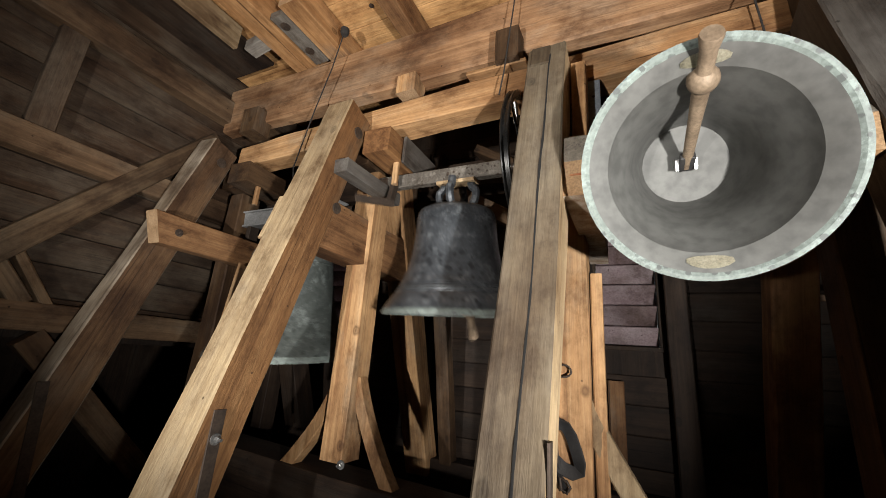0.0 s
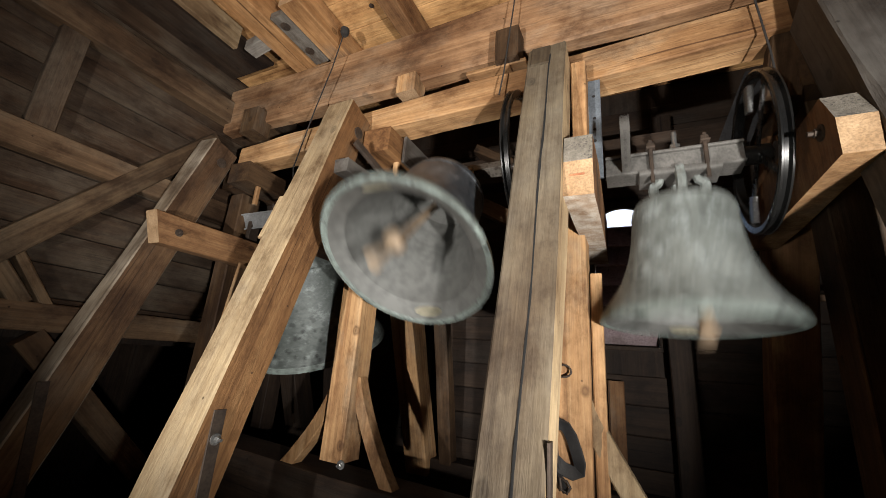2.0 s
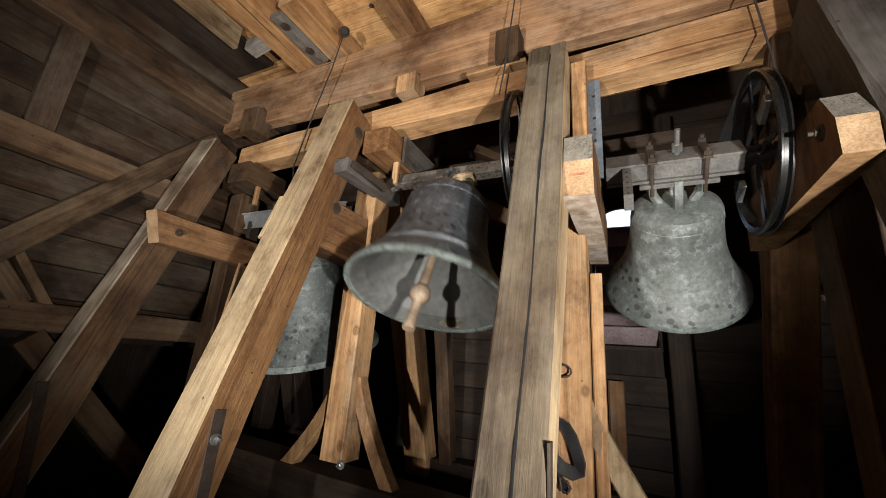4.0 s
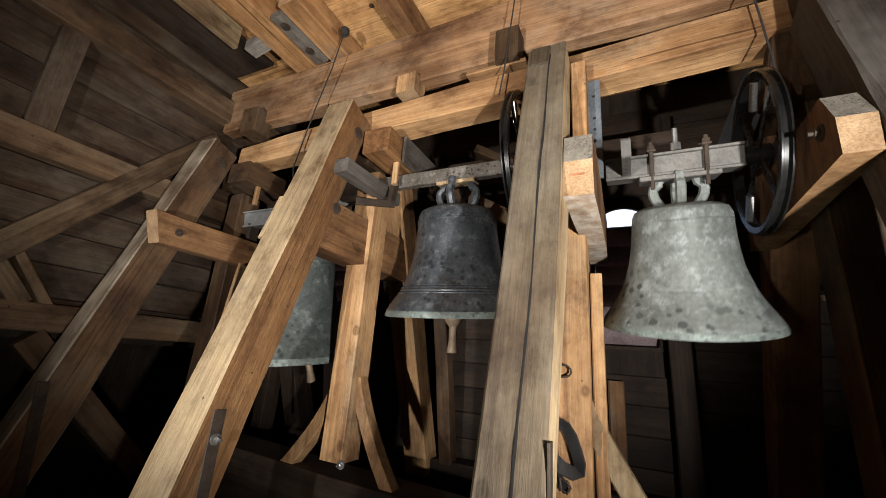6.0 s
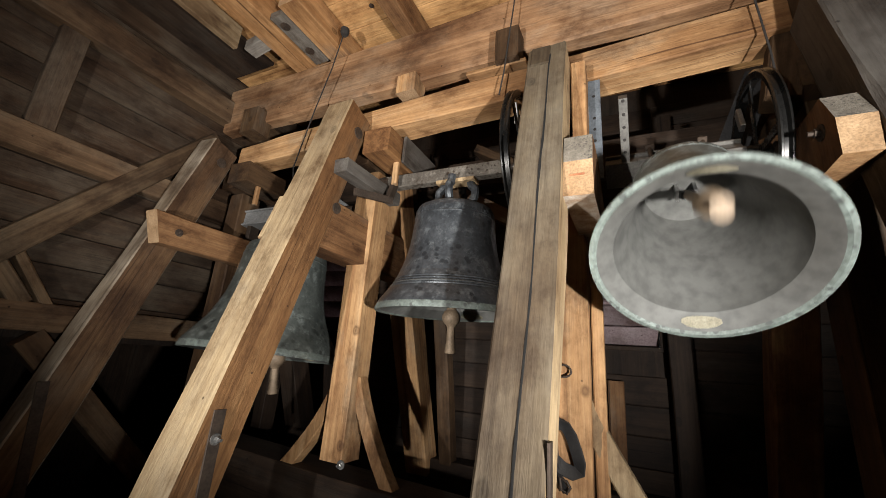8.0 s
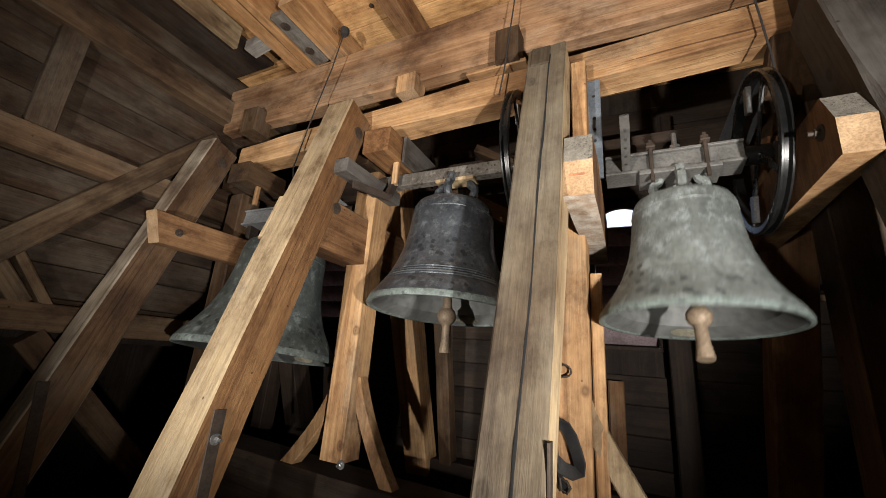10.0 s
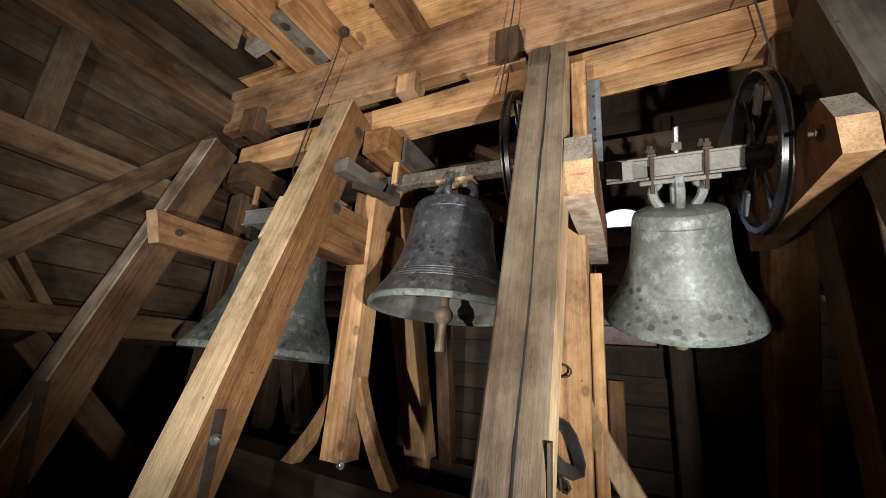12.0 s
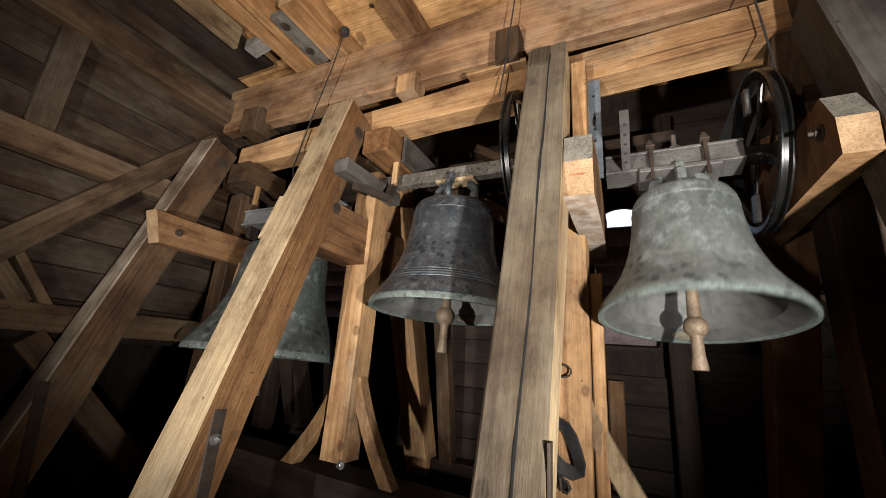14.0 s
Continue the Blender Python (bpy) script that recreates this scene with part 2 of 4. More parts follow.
M_CHALK = metal("flaking_pale_paint", (0.3, 0.19, 0.11), (0.62, 0.55, 0.46), 0.85, 0.0, 34)
M_FLOOR = wood("floor_boards", (0.04, 0.028, 0.02), (0.075, 0.052, 0.036), (0.11, 0.08, 0.055), 0.4, (0.09, 0.08, 0.07))


# ---- builders ----
def part(name, bm, material, parent=None, label="", smooth=False):
    me = bpy.data.meshes.new(name)
    bmesh.ops.recalc_face_normals(bm, faces=bm.faces)
    bm.to_mesh(me)
    bm.free()
    me.materials.append(material)
    if smooth:
        for p in me.polygons:
            p.use_smooth = True
        me.set_sharp_from_angle(angle=radians(28))
    ob = new(name, me)
    if parent:
        ob.parent = parent
    if label:
        ob["label"] = label
    return ob


def box(bm, x0, x1, y0, y1, z0, z1, bevel=0.004):
    """One bevelled box added to bm."""
    vs = [bm.verts.new((x, y, z)) for z in (z0, z1) for y in (y0, y1) for x in (x0, x1)]
    fs = [bm.faces.new([vs[i] for i in f]) for f in ((0, 2, 3, 1), (4, 5, 7, 6), (0, 1, 5, 4), (2, 6, 7, 3), (0, 4, 6, 2), (1, 3, 7, 5))]
    if bevel:
        es = list({e for f in fs for e in f.edges})
        bmesh.ops.bevel(bm, geom=es, offset=bevel, segments=1, affect="EDGES")


def beam_mesh(length, w, d, cham=0.012, wob=0.005, seed=0, step=0.09, skew0=0.0, skew1=0.0):
    """A hewn timber along z from 0: chamfered section, slightly uneven along its length."""
    bm = bmesh.new()
    n = max(2, int(length / step))
    rows = []
    for i in range(n + 1):
        z = length * i / n
        ring = []
        for cx, cy in ((1, -1), (1, 1), (-1, 1), (-1, -1)):
            ch = cham * (0.55 + 0.9 * noise.noise((z * 2.1, cx * 3 + seed, cy * 5)) ** 2 * 3 + 0.3)
            ch = min(ch, 0.3 * min(w, d))
            ox = wob * noise.noise((z * 1.3 + seed * 7.1, cx * 2.3, cy * 1.7))
            oy = wob * noise.noise((z * 1.3 + seed * 3.7, cy * 2.9, cx * 1.1 + 9))
            a, b = (cx * (w / 2) + ox, cy * (d / 2 - ch) + oy), (cx * (w / 2 - ch) + ox, cy * (d / 2) + oy)
            pair = (a, b) if cx * cy > 0 else (b, a)
            for px, py in pair:
                zz = z + (skew0 * (1 - i / n) + skew1 * (i / n)) * py / d
                ring.append(bm.verts.new((px, py, zz)))
        rows.append(ring)
    for a, b in zip(rows, rows[1:]):
        for k in range(8):
            bm.faces.new((a[k], a[(k + 1) % 8], b[(k + 1) % 8], b[k]))
    bm.faces.new(list(reversed(rows[0])))
    bm.faces.new(rows[-1])
    return bm


SEED = [0]


def timber(name, a, b, w, d, material, side=(1, 0, 0), parent=None, label="", category="", group="", kind="", cham=0.006, wob=0.007, skew0=0.0, skew1=0.0):
    """A timber from a to b (centre line); w along side, d across it."""
    SEED[0] += 1
    a, b = Vector(a), Vector(b)
    zax = (b - a).normalized()
    xax = Vector(side)
    xax = (xax - zax * xax.dot(zax)).normalized()
    yax = zax.cross(xax)
    ob = part(name, beam_mesh((b - a).length, w, d, cham, wob, SEED[0], 0.09, skew0, skew1), material)
    m = Matrix((xax, yax, zax)).transposed().to_4x4()
    m.translation = a
    if material.name in ("warm_pine", "sawn_pine_ends", "strut_pine", "ceiling_pine", "joist_pine"):
        ob.data.materials.append(W_END)
        for f in ob.data.polygons:
            if abs(f.normal.z) > 0.85:
                f.material_index = 1
    if parent:
        ob.parent = parent
    ob.matrix_basis = m
    if label or category or kind:
        tagged(ob, label, category, group, kind)
    return ob


def tube(bm, pts, r, sides=8, closed=False):
    """A round bar through pts."""
    pts = [Vector(p) for p in pts]
    n = len(pts)
    rows = []
    for i, p in enumerate(pts):
        q0 = pts[i - 1] if (i or closed) else p
        q1 = pts[(i + 1) % n] if (i < n - 1 or closed) else p
        t = (q1 - q0).normalized()
        up = Vector((1, 0, 0)) if abs(t.x) < 0.8 else Vector((0, 1, 0))
        u = t.cross(up).normalized()
        v = t.cross(u)
        rr = r[i] if isinstance(r, (list, tuple)) else r
        rows.append([bm.verts.new(p + rr * (math.cos(k * 2 * math.pi / sides) * u + math.sin(k * 2 * math.pi / sides) * v)) for k in range(sides)])
    for i in range(n if closed else n - 1):
        a, b = rows[i], rows[(i + 1) % n]
        for k in range(sides):
            bm.faces.new((a[k], a[(k + 1) % sides], b[(k + 1) % sides], b[k]))
    if not closed:
        bm.faces.new(list(reversed(rows[0])))
        bm.faces.new(rows[-1])


def lathe(bm, prof, seg=72):
    """Turns (r, z) pairs about z; a pair with r 0 closes the form."""
    rows = []
    for r, z in prof:
        if r < 1e-6:
            rows.append([bm.verts.new((0, 0, z))])
        else:
            rows.append([bm.verts.new((r * math.cos(2 * math.pi * k / seg), r * math.sin(2 * math.pi * k / seg), z)) for k in range(seg)])
    for a, b in zip(rows, rows[1:]):
        for k in range(seg):
            q = [a[k % len(a)], a[(k + 1) % len(a)], b[(k + 1) % len(b)], b[k % len(b)]]
            q = list(dict.fromkeys(q))
            if len(q) > 2:
                bm.faces.new(q)


# ---- structure ----
XL, YB, XR, YF = -3.06, 3.1, 2.2, -1.6
ZC = 2.28


def slab(name, x0, x1, y0, y1, z0, z1, mat, label, kind="structure", category=""):
    bm = bmesh.new()
    box(bm, x0, x1, y0, y1, z0 + Z0, z1 + Z0, 0)
    return tagged(part(name, bm, mat), label, category, "", kind)


floor = slab("floor", XL - 0.3, XR + 0.3, YF - 0.3, YB + 0.3, -Z0 - 0.1, -Z0, M_FLOOR, "dark worn timber floor of the belfry")
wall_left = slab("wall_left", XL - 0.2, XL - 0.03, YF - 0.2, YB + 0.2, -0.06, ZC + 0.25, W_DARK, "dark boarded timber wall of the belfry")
# Added recess: the low wall is set back so this side stays in shadow.
slab("wall_left_recess", XL - 1.5, XL - 1.3, YF - 0.2, YB + 0.2, -Z0, 0.2, W_DARK, "dark wall of an added recess that keeps the low left side unlit")
slab("recess_ceiling", XL - 1.3, XL - 0.2, YF - 0.2, YB + 0.2, 0.0, 0.1, W_DARK, "dark boards over the added shade recess")
slab("recess_floor", XL - 1.5, XL - 0.3, YF - 0.2, YB + 0.2, -Z0 - 0.1, -Z0, W_DARK, "dark floor of the added shade recess")
slab("recess_end", XL - 1.3, XL - 0.03, YB + 0.03, YB + 0.2, -Z0, 0.0, W_DARK, "dark end wall of the added shade recess")
slab("recess_end_front", XL - 1.3, XL - 0.03, YF - 0.2, YF, -Z0, 0.0, W_DARK, "dark end wall of the added shade recess")
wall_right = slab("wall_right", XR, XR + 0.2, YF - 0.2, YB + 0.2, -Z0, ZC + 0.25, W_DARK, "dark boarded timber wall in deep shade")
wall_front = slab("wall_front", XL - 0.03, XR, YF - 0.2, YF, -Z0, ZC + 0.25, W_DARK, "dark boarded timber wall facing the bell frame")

# back wall round its two louvred openings
OPEN = ((-3.0, -2.56, 0.16, 1.15), (-0.25, 0.215, 0.15, 1.3))
bm = bmesh.new()
for x0, x1, hole in ((XL - 0.03, OPEN[0][1], OPEN[0]), (-2.56, -0.25, None), (-0.25, 0.215, OPEN[1]), (0.215, XR, None)):
    if hole:
        box(bm, x0, x1, YB + 0.03, YB + 0.2, 0, Z0 + hole[2], 0)
        box(bm, x0, x1, YB + 0.03, YB + 0.2, Z0 + hole[3], Z0 + ZC + 0.25, 0)
    else:
        box(bm, x0, x1, YB + 0.03, YB + 0.2, 0, Z0 + ZC + 0.25, 0)
wall_back = tagged(part("wall_back", bm, W_DARK), "dark boarded back wall with louvred openings", "", "", "structure")

# ceiling: boards across the joists, in one mesh
bm = bmesh.new()
rng = random.Random(3)
y = YF
while y < YB + 0.1:
    wd = 0.19 + 0.06 * rng.random()
    dz = 0.006 * rng.random()
    box(bm, XL - 0.02, XR, y, y + wd - 0.004, Z0 + ZC + dz, Z0 + ZC + 0.03 + dz, 0.003)
    y += wd
box(bm, XL - 0.2, XR + 0.2, YF - 0.2, YB + 0.2, Z0 + ZC + 0.045, Z0 + ZC + 0.15, 0)
ceiling = part("ceiling", bm, wood("ceiling_boards", (0.4, 0.2, 0.08), (0.6, 0.35, 0.15), (0.7, 0.46, 0.23), 0.08, along="x"))
tagged(ceiling, "warm pine boarded ceiling over heavy joists", "", "", "structure")

# ---- bell frame ----
G = "bell frame timbers"
timber("head_beam", P(-2.62, 1.785, 1.36), P(0.66, 1.785, 1.475), 0.165, 0.17, W_ORANGE, (0, 0, 1), None, "warm orange pine head beam across the bell frame", "beam", G, "", 0.007, 0.016, 0.0, 0.0)
tie = timber("tie_beam", P(-3.0, 1.815, 1.885), P(2.15, 1.815, 1.885), 0.4, 0.11, W_TIE, (0, 0, 1), None, "massive brown tie beam under the ceiling joists", "beam", G, "", 0.012, 0.016)


def strut(xl, xr, mat, label, ztop=1.41, side=None):
    """A front strut: its front runs from (y 1.49, z 1.41) down towards the eye."""
    k = (1.49 - 0.925) / (1.41 + 0.5)
    zb = -1.28
    n = Vector((0, math.cos(math.atan(k)), -math.sin(math.atan(k)))) * 0.1
    top, bot = P((xl + xr) / 2, 1.49, ztop) + n, P((xl + xr) / 2, 1.49 - k * (ztop - zb), zb) + n
    ob = timber("frame_strut", bot, top, xr - xl, 0.2, mat, (1, 0, 0), None, label, "strut", "leaning bell frame struts", "", 0.008, 0.012)
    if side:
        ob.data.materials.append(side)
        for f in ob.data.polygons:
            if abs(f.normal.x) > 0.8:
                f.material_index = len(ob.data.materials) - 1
    return ob


def strut_front(z):
    return 1.49 - 0.2958 * (1.41 - z)


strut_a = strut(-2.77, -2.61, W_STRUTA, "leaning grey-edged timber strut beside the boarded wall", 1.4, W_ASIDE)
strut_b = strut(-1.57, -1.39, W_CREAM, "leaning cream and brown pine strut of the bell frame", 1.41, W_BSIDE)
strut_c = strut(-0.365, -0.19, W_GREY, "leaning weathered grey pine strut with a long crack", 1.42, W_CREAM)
strut_d = strut(0.64, 0.82, W_GREYD, "leaning grey strut, coloured darker for its shade, at the end of the bell frame")


def bolt(name, at, facing, r, mat, label, nut=True):
    """A washer with a hexagonal nut on it, facing along a direction, its back at at."""
    bm = bmesh.new()
    lathe(bm, [(0, 0.0), (r, 0.0), (r, 0.006), (0, 0.006)], 20)
    if nut:
        lathe(bm, [(0, 0.006), (r * 0.55, 0.006), (r * 0.55, 0.02), (r * 0.3, 0.022), (r * 0.3, 0.035), (0, 0.035)], 6)
    ob = part(name, bm, mat)
    ob.matrix_world = Matrix.Translation(at) @ Vector(facing).to_track_quat("Z", "Y").to_matrix().to_4x4()
    return tagged(ob, label, "bolt", "iron bolts")


IB = "dark iron bolt and washer in the timber"
for x in (-2.61, -1.39):
    bolt("bolt", P(x + 0.002, 1.575, 1.24), (1, 0, 0), 0.034, M_IRON, IB, False)
bolt("bolt", P(-1.385, 1.49, 0.73), (1, 0, 0), 0.03, M_IRON, IB, False)

# crack in the grey strut and the sawn patch at its head
bm = bmesh.new()
pts, lean = [], Vector((0, 0.2958, 1)).normalized()
for i in range(60):
    z = -0.9 + 2.25 * i / 59
    pts.append(P(-0.262 + 0.006 * noise.noise((z * 2.3, 0, 0)), strut_front(z) - 0.0028, z))
tube(bm, pts, [0.0045 * (0.5 + abs(noise.noise((i * 0.3, 2, 0)))) + 0.001 for i in range(60)], 5)
crack = part("drying_crack", bm, metal("crack_depth", (0.004, 0.0035, 0.003), (0.008, 0.007, 0.006), 1.0, 0.0, 30))
crack.parent = strut_c
crack.matrix_parent_inverse = strut_c.matrix_basis.inverted()

# loose pieces on the struts
cleat = timber("cleat", P(-1.585, strut_front(0.48) + 0.085, 0.48), P(-1.585, strut_front(0.72) + 0.085, 0.72), 0.06, 0.15, W_CREAM, (1, 0, 0), None, "", "", "", "", 0.012)
patch = timber("patch", P(-0.305, strut_front(1.29) - 0.004, 1.29), P(-0.305, strut_front(1.405) - 0.004, 1.405), 0.085, 0.022, W_GREY, (1, 0, 0), None, "", "", "", "", 0.004)
for piece, owner in ((cleat, strut_b), (patch, strut_c)):
    piece.parent = owner
    piece.matrix_parent_inverse = owner.matrix_basis.inverted()

# upright posts with their feet braces
post_b = timber("frame_post", P(-1.45, 1.88, -0.56), P(-1.45, 1.88, 1.1), 0.15, 0.16, W_ORANGE, (1, 0, 0), None, "upright pine post with a dark stain and braced foot", "post", "upright bell frame posts")
post_c = timber("frame_post", P(-0.26, 1.84, -1.34), P(-0.26, 1.84, 1.1), 0.205, 0.16, W_ORANGE, (1, 0, 0), None, "upright bright pine post behind the grey strut", "post", "upright bell frame posts")
timber("cover_strip", P(-0.128, 1.86, -1.2), P(-0.128, 1.86, 0.42), 0.05, 0.05, W_ORANGE, (1, 0, 0), None, "narrow pine strip beside the upright post", "strip")
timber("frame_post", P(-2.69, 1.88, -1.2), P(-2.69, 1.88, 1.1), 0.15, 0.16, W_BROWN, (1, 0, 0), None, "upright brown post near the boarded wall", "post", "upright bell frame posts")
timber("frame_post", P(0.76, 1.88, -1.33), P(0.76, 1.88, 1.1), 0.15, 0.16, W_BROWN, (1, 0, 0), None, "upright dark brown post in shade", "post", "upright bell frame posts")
FB = "foot braces"


def curved_brace(pts, w, d, mat, label):
    """A sawn brace bent through three places of one upright plane; w in that plane, d across it."""
    a, b, c = (Vector(p) for p in pts)
    bm = bmesh.new()
    rows, n = [], 14
    for i in range(n + 1):
        t = i / n
        p = a * (1 - t) ** 2 + (b * 2 - (a + c) * 0.5) * 2 * t * (1 - t) + c * t * t
        g = ((b * 2 - (a + c) * 0.5 - a) * (1 - t) + (c - b * 2 + (a + c) * 0.5) * t).normalized()
        u, v = g.cross(Vector((0, 1, 0))).normalized(), Vector((0, 1, 0))
        k = 0.006
        rows.append([bm.verts.new(p + u * x + v * y) for x, y in ((w / 2, k - d / 2), (w / 2, d / 2 - k), (w / 2 - k, d / 2), (k - w / 2, d / 2), (-w / 2, d / 2 - k), (-w / 2, k - d / 2), (k - w / 2, -d / 2), (w / 2 - k, -d / 2))])
    for p, q in zip(rows, rows[1:]):
        for k in range(8):
            bm.faces.new((p[k], p[(k + 1) % 8], q[(k + 1) % 8], q[k]))
    bm.faces.new(list(reversed(rows[0])))
    bm.faces.new(rows[-1])
    return tagged(part("foot_brace", bm, mat), label, "brace", FB)


curved_brace((P(-1.52, 1.88, -0.22), P(-1.67, 1.88, -0.48), P(-1.93, 1.88, -0.77)), 0.075, 0.08, W_ORANGE, "short bent pine brace at the foot of the post")
curved_brace((P(-1.4, 1.9, -0.14), P(-1.25, 1.9, -0.47), P(-1.0, 1.9, -0.82)), 0.065, 0.08, W_ORANGE, "short bent pine brace at the foot of the post")
curved_brace((P(-0.2, 1.87, -0.13), P(-0.085, 1.87, -0.35), P(0.16, 1.87, -0.75)), 0.085, 0.07, W_CREAM, "bent grey pine brace against the bright post")
timber("sill_beam", P(-2.9, 1.95, -0.72), P(0.9, 1.95, -0.86), 0.28, 0.26, W_DARK, (0, 0, 1), None, "dark sill beam under the posts", "beam", G)

# Shaded rear struts get the dark colour, the lit ones pine.
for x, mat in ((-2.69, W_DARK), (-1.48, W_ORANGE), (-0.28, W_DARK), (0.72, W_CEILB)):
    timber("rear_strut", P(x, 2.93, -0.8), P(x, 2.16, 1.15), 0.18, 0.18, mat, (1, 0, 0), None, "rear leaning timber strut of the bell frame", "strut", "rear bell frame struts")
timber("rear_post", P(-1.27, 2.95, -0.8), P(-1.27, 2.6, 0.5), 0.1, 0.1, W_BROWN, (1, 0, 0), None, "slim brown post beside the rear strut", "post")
# The rear beam's shade is put into its dark colour.
timber("rear_beam", P(-2.9, 2.45, 1.3), P(2.1, 2.45, 1.3), 0.2, 0.18, W_DARK, (0, 0, 1), None, "rear head beam of the bell frame, darkened for its shade", "beam", G)
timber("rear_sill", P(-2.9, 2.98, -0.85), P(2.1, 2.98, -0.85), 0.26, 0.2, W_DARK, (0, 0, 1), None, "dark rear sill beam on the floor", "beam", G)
for x in (-2.69, -1.48, -0.28, 0.73):
    timber("cross_beam", P(x, 1.72, 1.18), P(x, 2.36, 1.18), 0.15, 0.12, W_BROWN, (1, 0, 0), None, "short brown cross beam between front and rear heads", "beam", "cross beams")

timber("spreader_board", P(-1.15, 1.72, 1.17), P(-1.15, 2.1, 1.17), 0.02, 0.17, W_PLANK, (1, 0, 0), None, "grey board beside the corbel under the head beam", "board", "", "", 0.002)
timber("rear_brace", P(-1.1, 2.3, 1.15), P(-0.5, 2.3, 0.8), 0.1, 0.1, W_BROWN, (0, 1, 0), None, "dark diagonal brace behind the bell", "brace", "rear braces")
timber("rear_brace", P(-0.9, 2.28, 1.42), P(-0.35, 2.28, 1.1), 0.12, 0.06, W_BROWN, (0, 1, 0), None, "dark diagonal board behind the bell", "brace", "rear braces")

def holes(owner, places, half, r):
    """Dark drilled holes in a flat bar, given as (across, along) on its broad face."""
    for x, z in places:
        bm = bmesh.new()
        lathe(bm, [(0, -0.002), (r * 1.15, -0.002), (r * 1.15, 0.0), (r, 0.001), (0, 0.001)], 14)
        ob = part("hole", bm, M_ROPE, owner, "dark drilled hole")
        ob.matrix_basis = Matrix.Translation((x, half - 0.001, z)) @ Matrix.Rotation(radians(-90), 4, "X")
        twin = new("hole", ob.data)
        twin.parent = owner
        twin.matrix_basis = Matrix.Translation((x, 0.001 - half, z)) @ Matrix.Rotation(radians(90), 4, "X")


# bearing beams bolted to the struts
BB = "bearing beams"
timber("bearing_beam", P(-2.555, 1.235, 0.635), P(-2.555, 2.3, 0.635), 0.11, 0.19, W_CEILB, (1, 0, 0), None, "short bolted pine bearing beam beside the strut", "beam", BB, "", 0.006, 0.006, 0.06)
timber("bearing_beam", P(-1.49, 1.42, 0.64), P(-1.49, 2.35, 0.64), 0.18, 0.28, W_CEILB, (1, 0, 0), None, "deep pine bearing beam over the post", "beam", BB)


def sawn_bearing(x0, x1, z0, zm, z1, back, under, label):
    """A bearing beam whose end has an upright sawn face and a slanting weathered cut over it."""
    side = [(1.31, z0), (1.31, zm), (1.31 + back, z1), (1.6, z1 + 0.004), (2.0, z1), (2.3, z1), (2.3, z0), (1.95, z0 - 0.003), (1.6, z0 + 0.003)]
    rng = random.Random(int(1000 * (x1 + 2)))
    bm = bmesh.new()
    rows = [[bm.verts.new((x + rng.uniform(-0.004, 0.004), y, z + Z0)) for y, z in side] for x in (x0, x1)]
    n = len(side)
    kinds = [1, 2] + [0] * 4 + [3] * 3
    for k in range(n):
        f = bm.faces.new((rows[0][k], rows[0][(k + 1) % n], rows[1][(k + 1) % n], rows[1][k]))
        f.material_index = kinds[k]
    for r in rows:
        bm.faces.new(r)
    bmesh.ops.bevel(bm, geom=[e for e in bm.edges if e.calc_face_angle(0) > 0.3], offset=0.008, segments=2, affect="EDGES")
    ob = part("bearing_beam", bm, W_CEILB)
    for m in (W_END, M_GREYEND, under):
        ob.data.materials.append(m)
    return tagged(ob, label, "beam", BB)


marked = sawn_bearing(-0.186, -0.086, 0.58, 0.715, 0.83, 0.03, M_CHALK, "bearing beam with a sawn end and old paint marks")
sawn_bearing(0.556, 0.655, 0.62, 0.735, 0.84, 0.06, W_ORANGE, "bearing beam with a rough orange sawn end")
for x0, x1, z0, z1, mat in ((-0.165, -0.115, 0.655, 0.662, M_PAINT), ):
    bm = bmesh.new()
    box(bm, x0, x1, 1.304, 1.3085, z0 + Z0, z1 + Z0, 0.001)
    part("paint_mark", bm, mat, marked, "old paint mark on the sawn end")
bolt("bolt", P(-2.5, 1.36, 0.63), (1, 0, 0), 0.024, M_IRON, IB)
bolt("bolt", P(0.556, 1.4, 0.74), (-1, 0, 0), 0.026, M_IRON, IB)
timber("packing_board", P(-1.35, 1.43, 0.95), P(-1.35, 1.96, 0.965), 0.1, 0.075, W_PLANK, (1, 0, 0), None, "weathered grey packing board on the bearing beam", "board")
bracket = timber("steel_bracket", P(-0.1, 1.715, 0.83), P(-0.1, 1.715, 1.35), 0.06, 0.012, M_BLUE, (1, 0, 0), None, "upright perforated blue-grey steel bracket beside the post", "bracket", "", "", 0.002, 0.0)
holes(bracket, [(0.0, z) for z in (0.06, 0.19, 0.25, 0.31, 0.43)], 0.007, 0.0062)

timber("packing_piece", P(-0.155, 1.64, 0.97), P(-0.155, 1.64, 1.37), 0.065, 0.12, W_ORANGE, (1, 0, 0), None, "orange pine packing piece between strut and head beam", "block", "packing blocks")
timber("shelf_batten", P(0.79, 2.44, 0.41), P(2.2, 2.44, 0.44), 0.03, 0.05, W_BROWN, (0, 0, 1), None, "pale pine batten fixed across the rear struts", "batten", "battens")
timber("wall_post", P(-0.105, 3.03, -1.3), P(-0.105, 3.03, -0.06), 0.1, 0.06, W_CEILB, (1, 0, 0), None, "short pale upright under the louvre", "post", "wall framing")

# blocks between the head beam and the tie beam, and the corbels under the head beam
BL = "packing blocks"
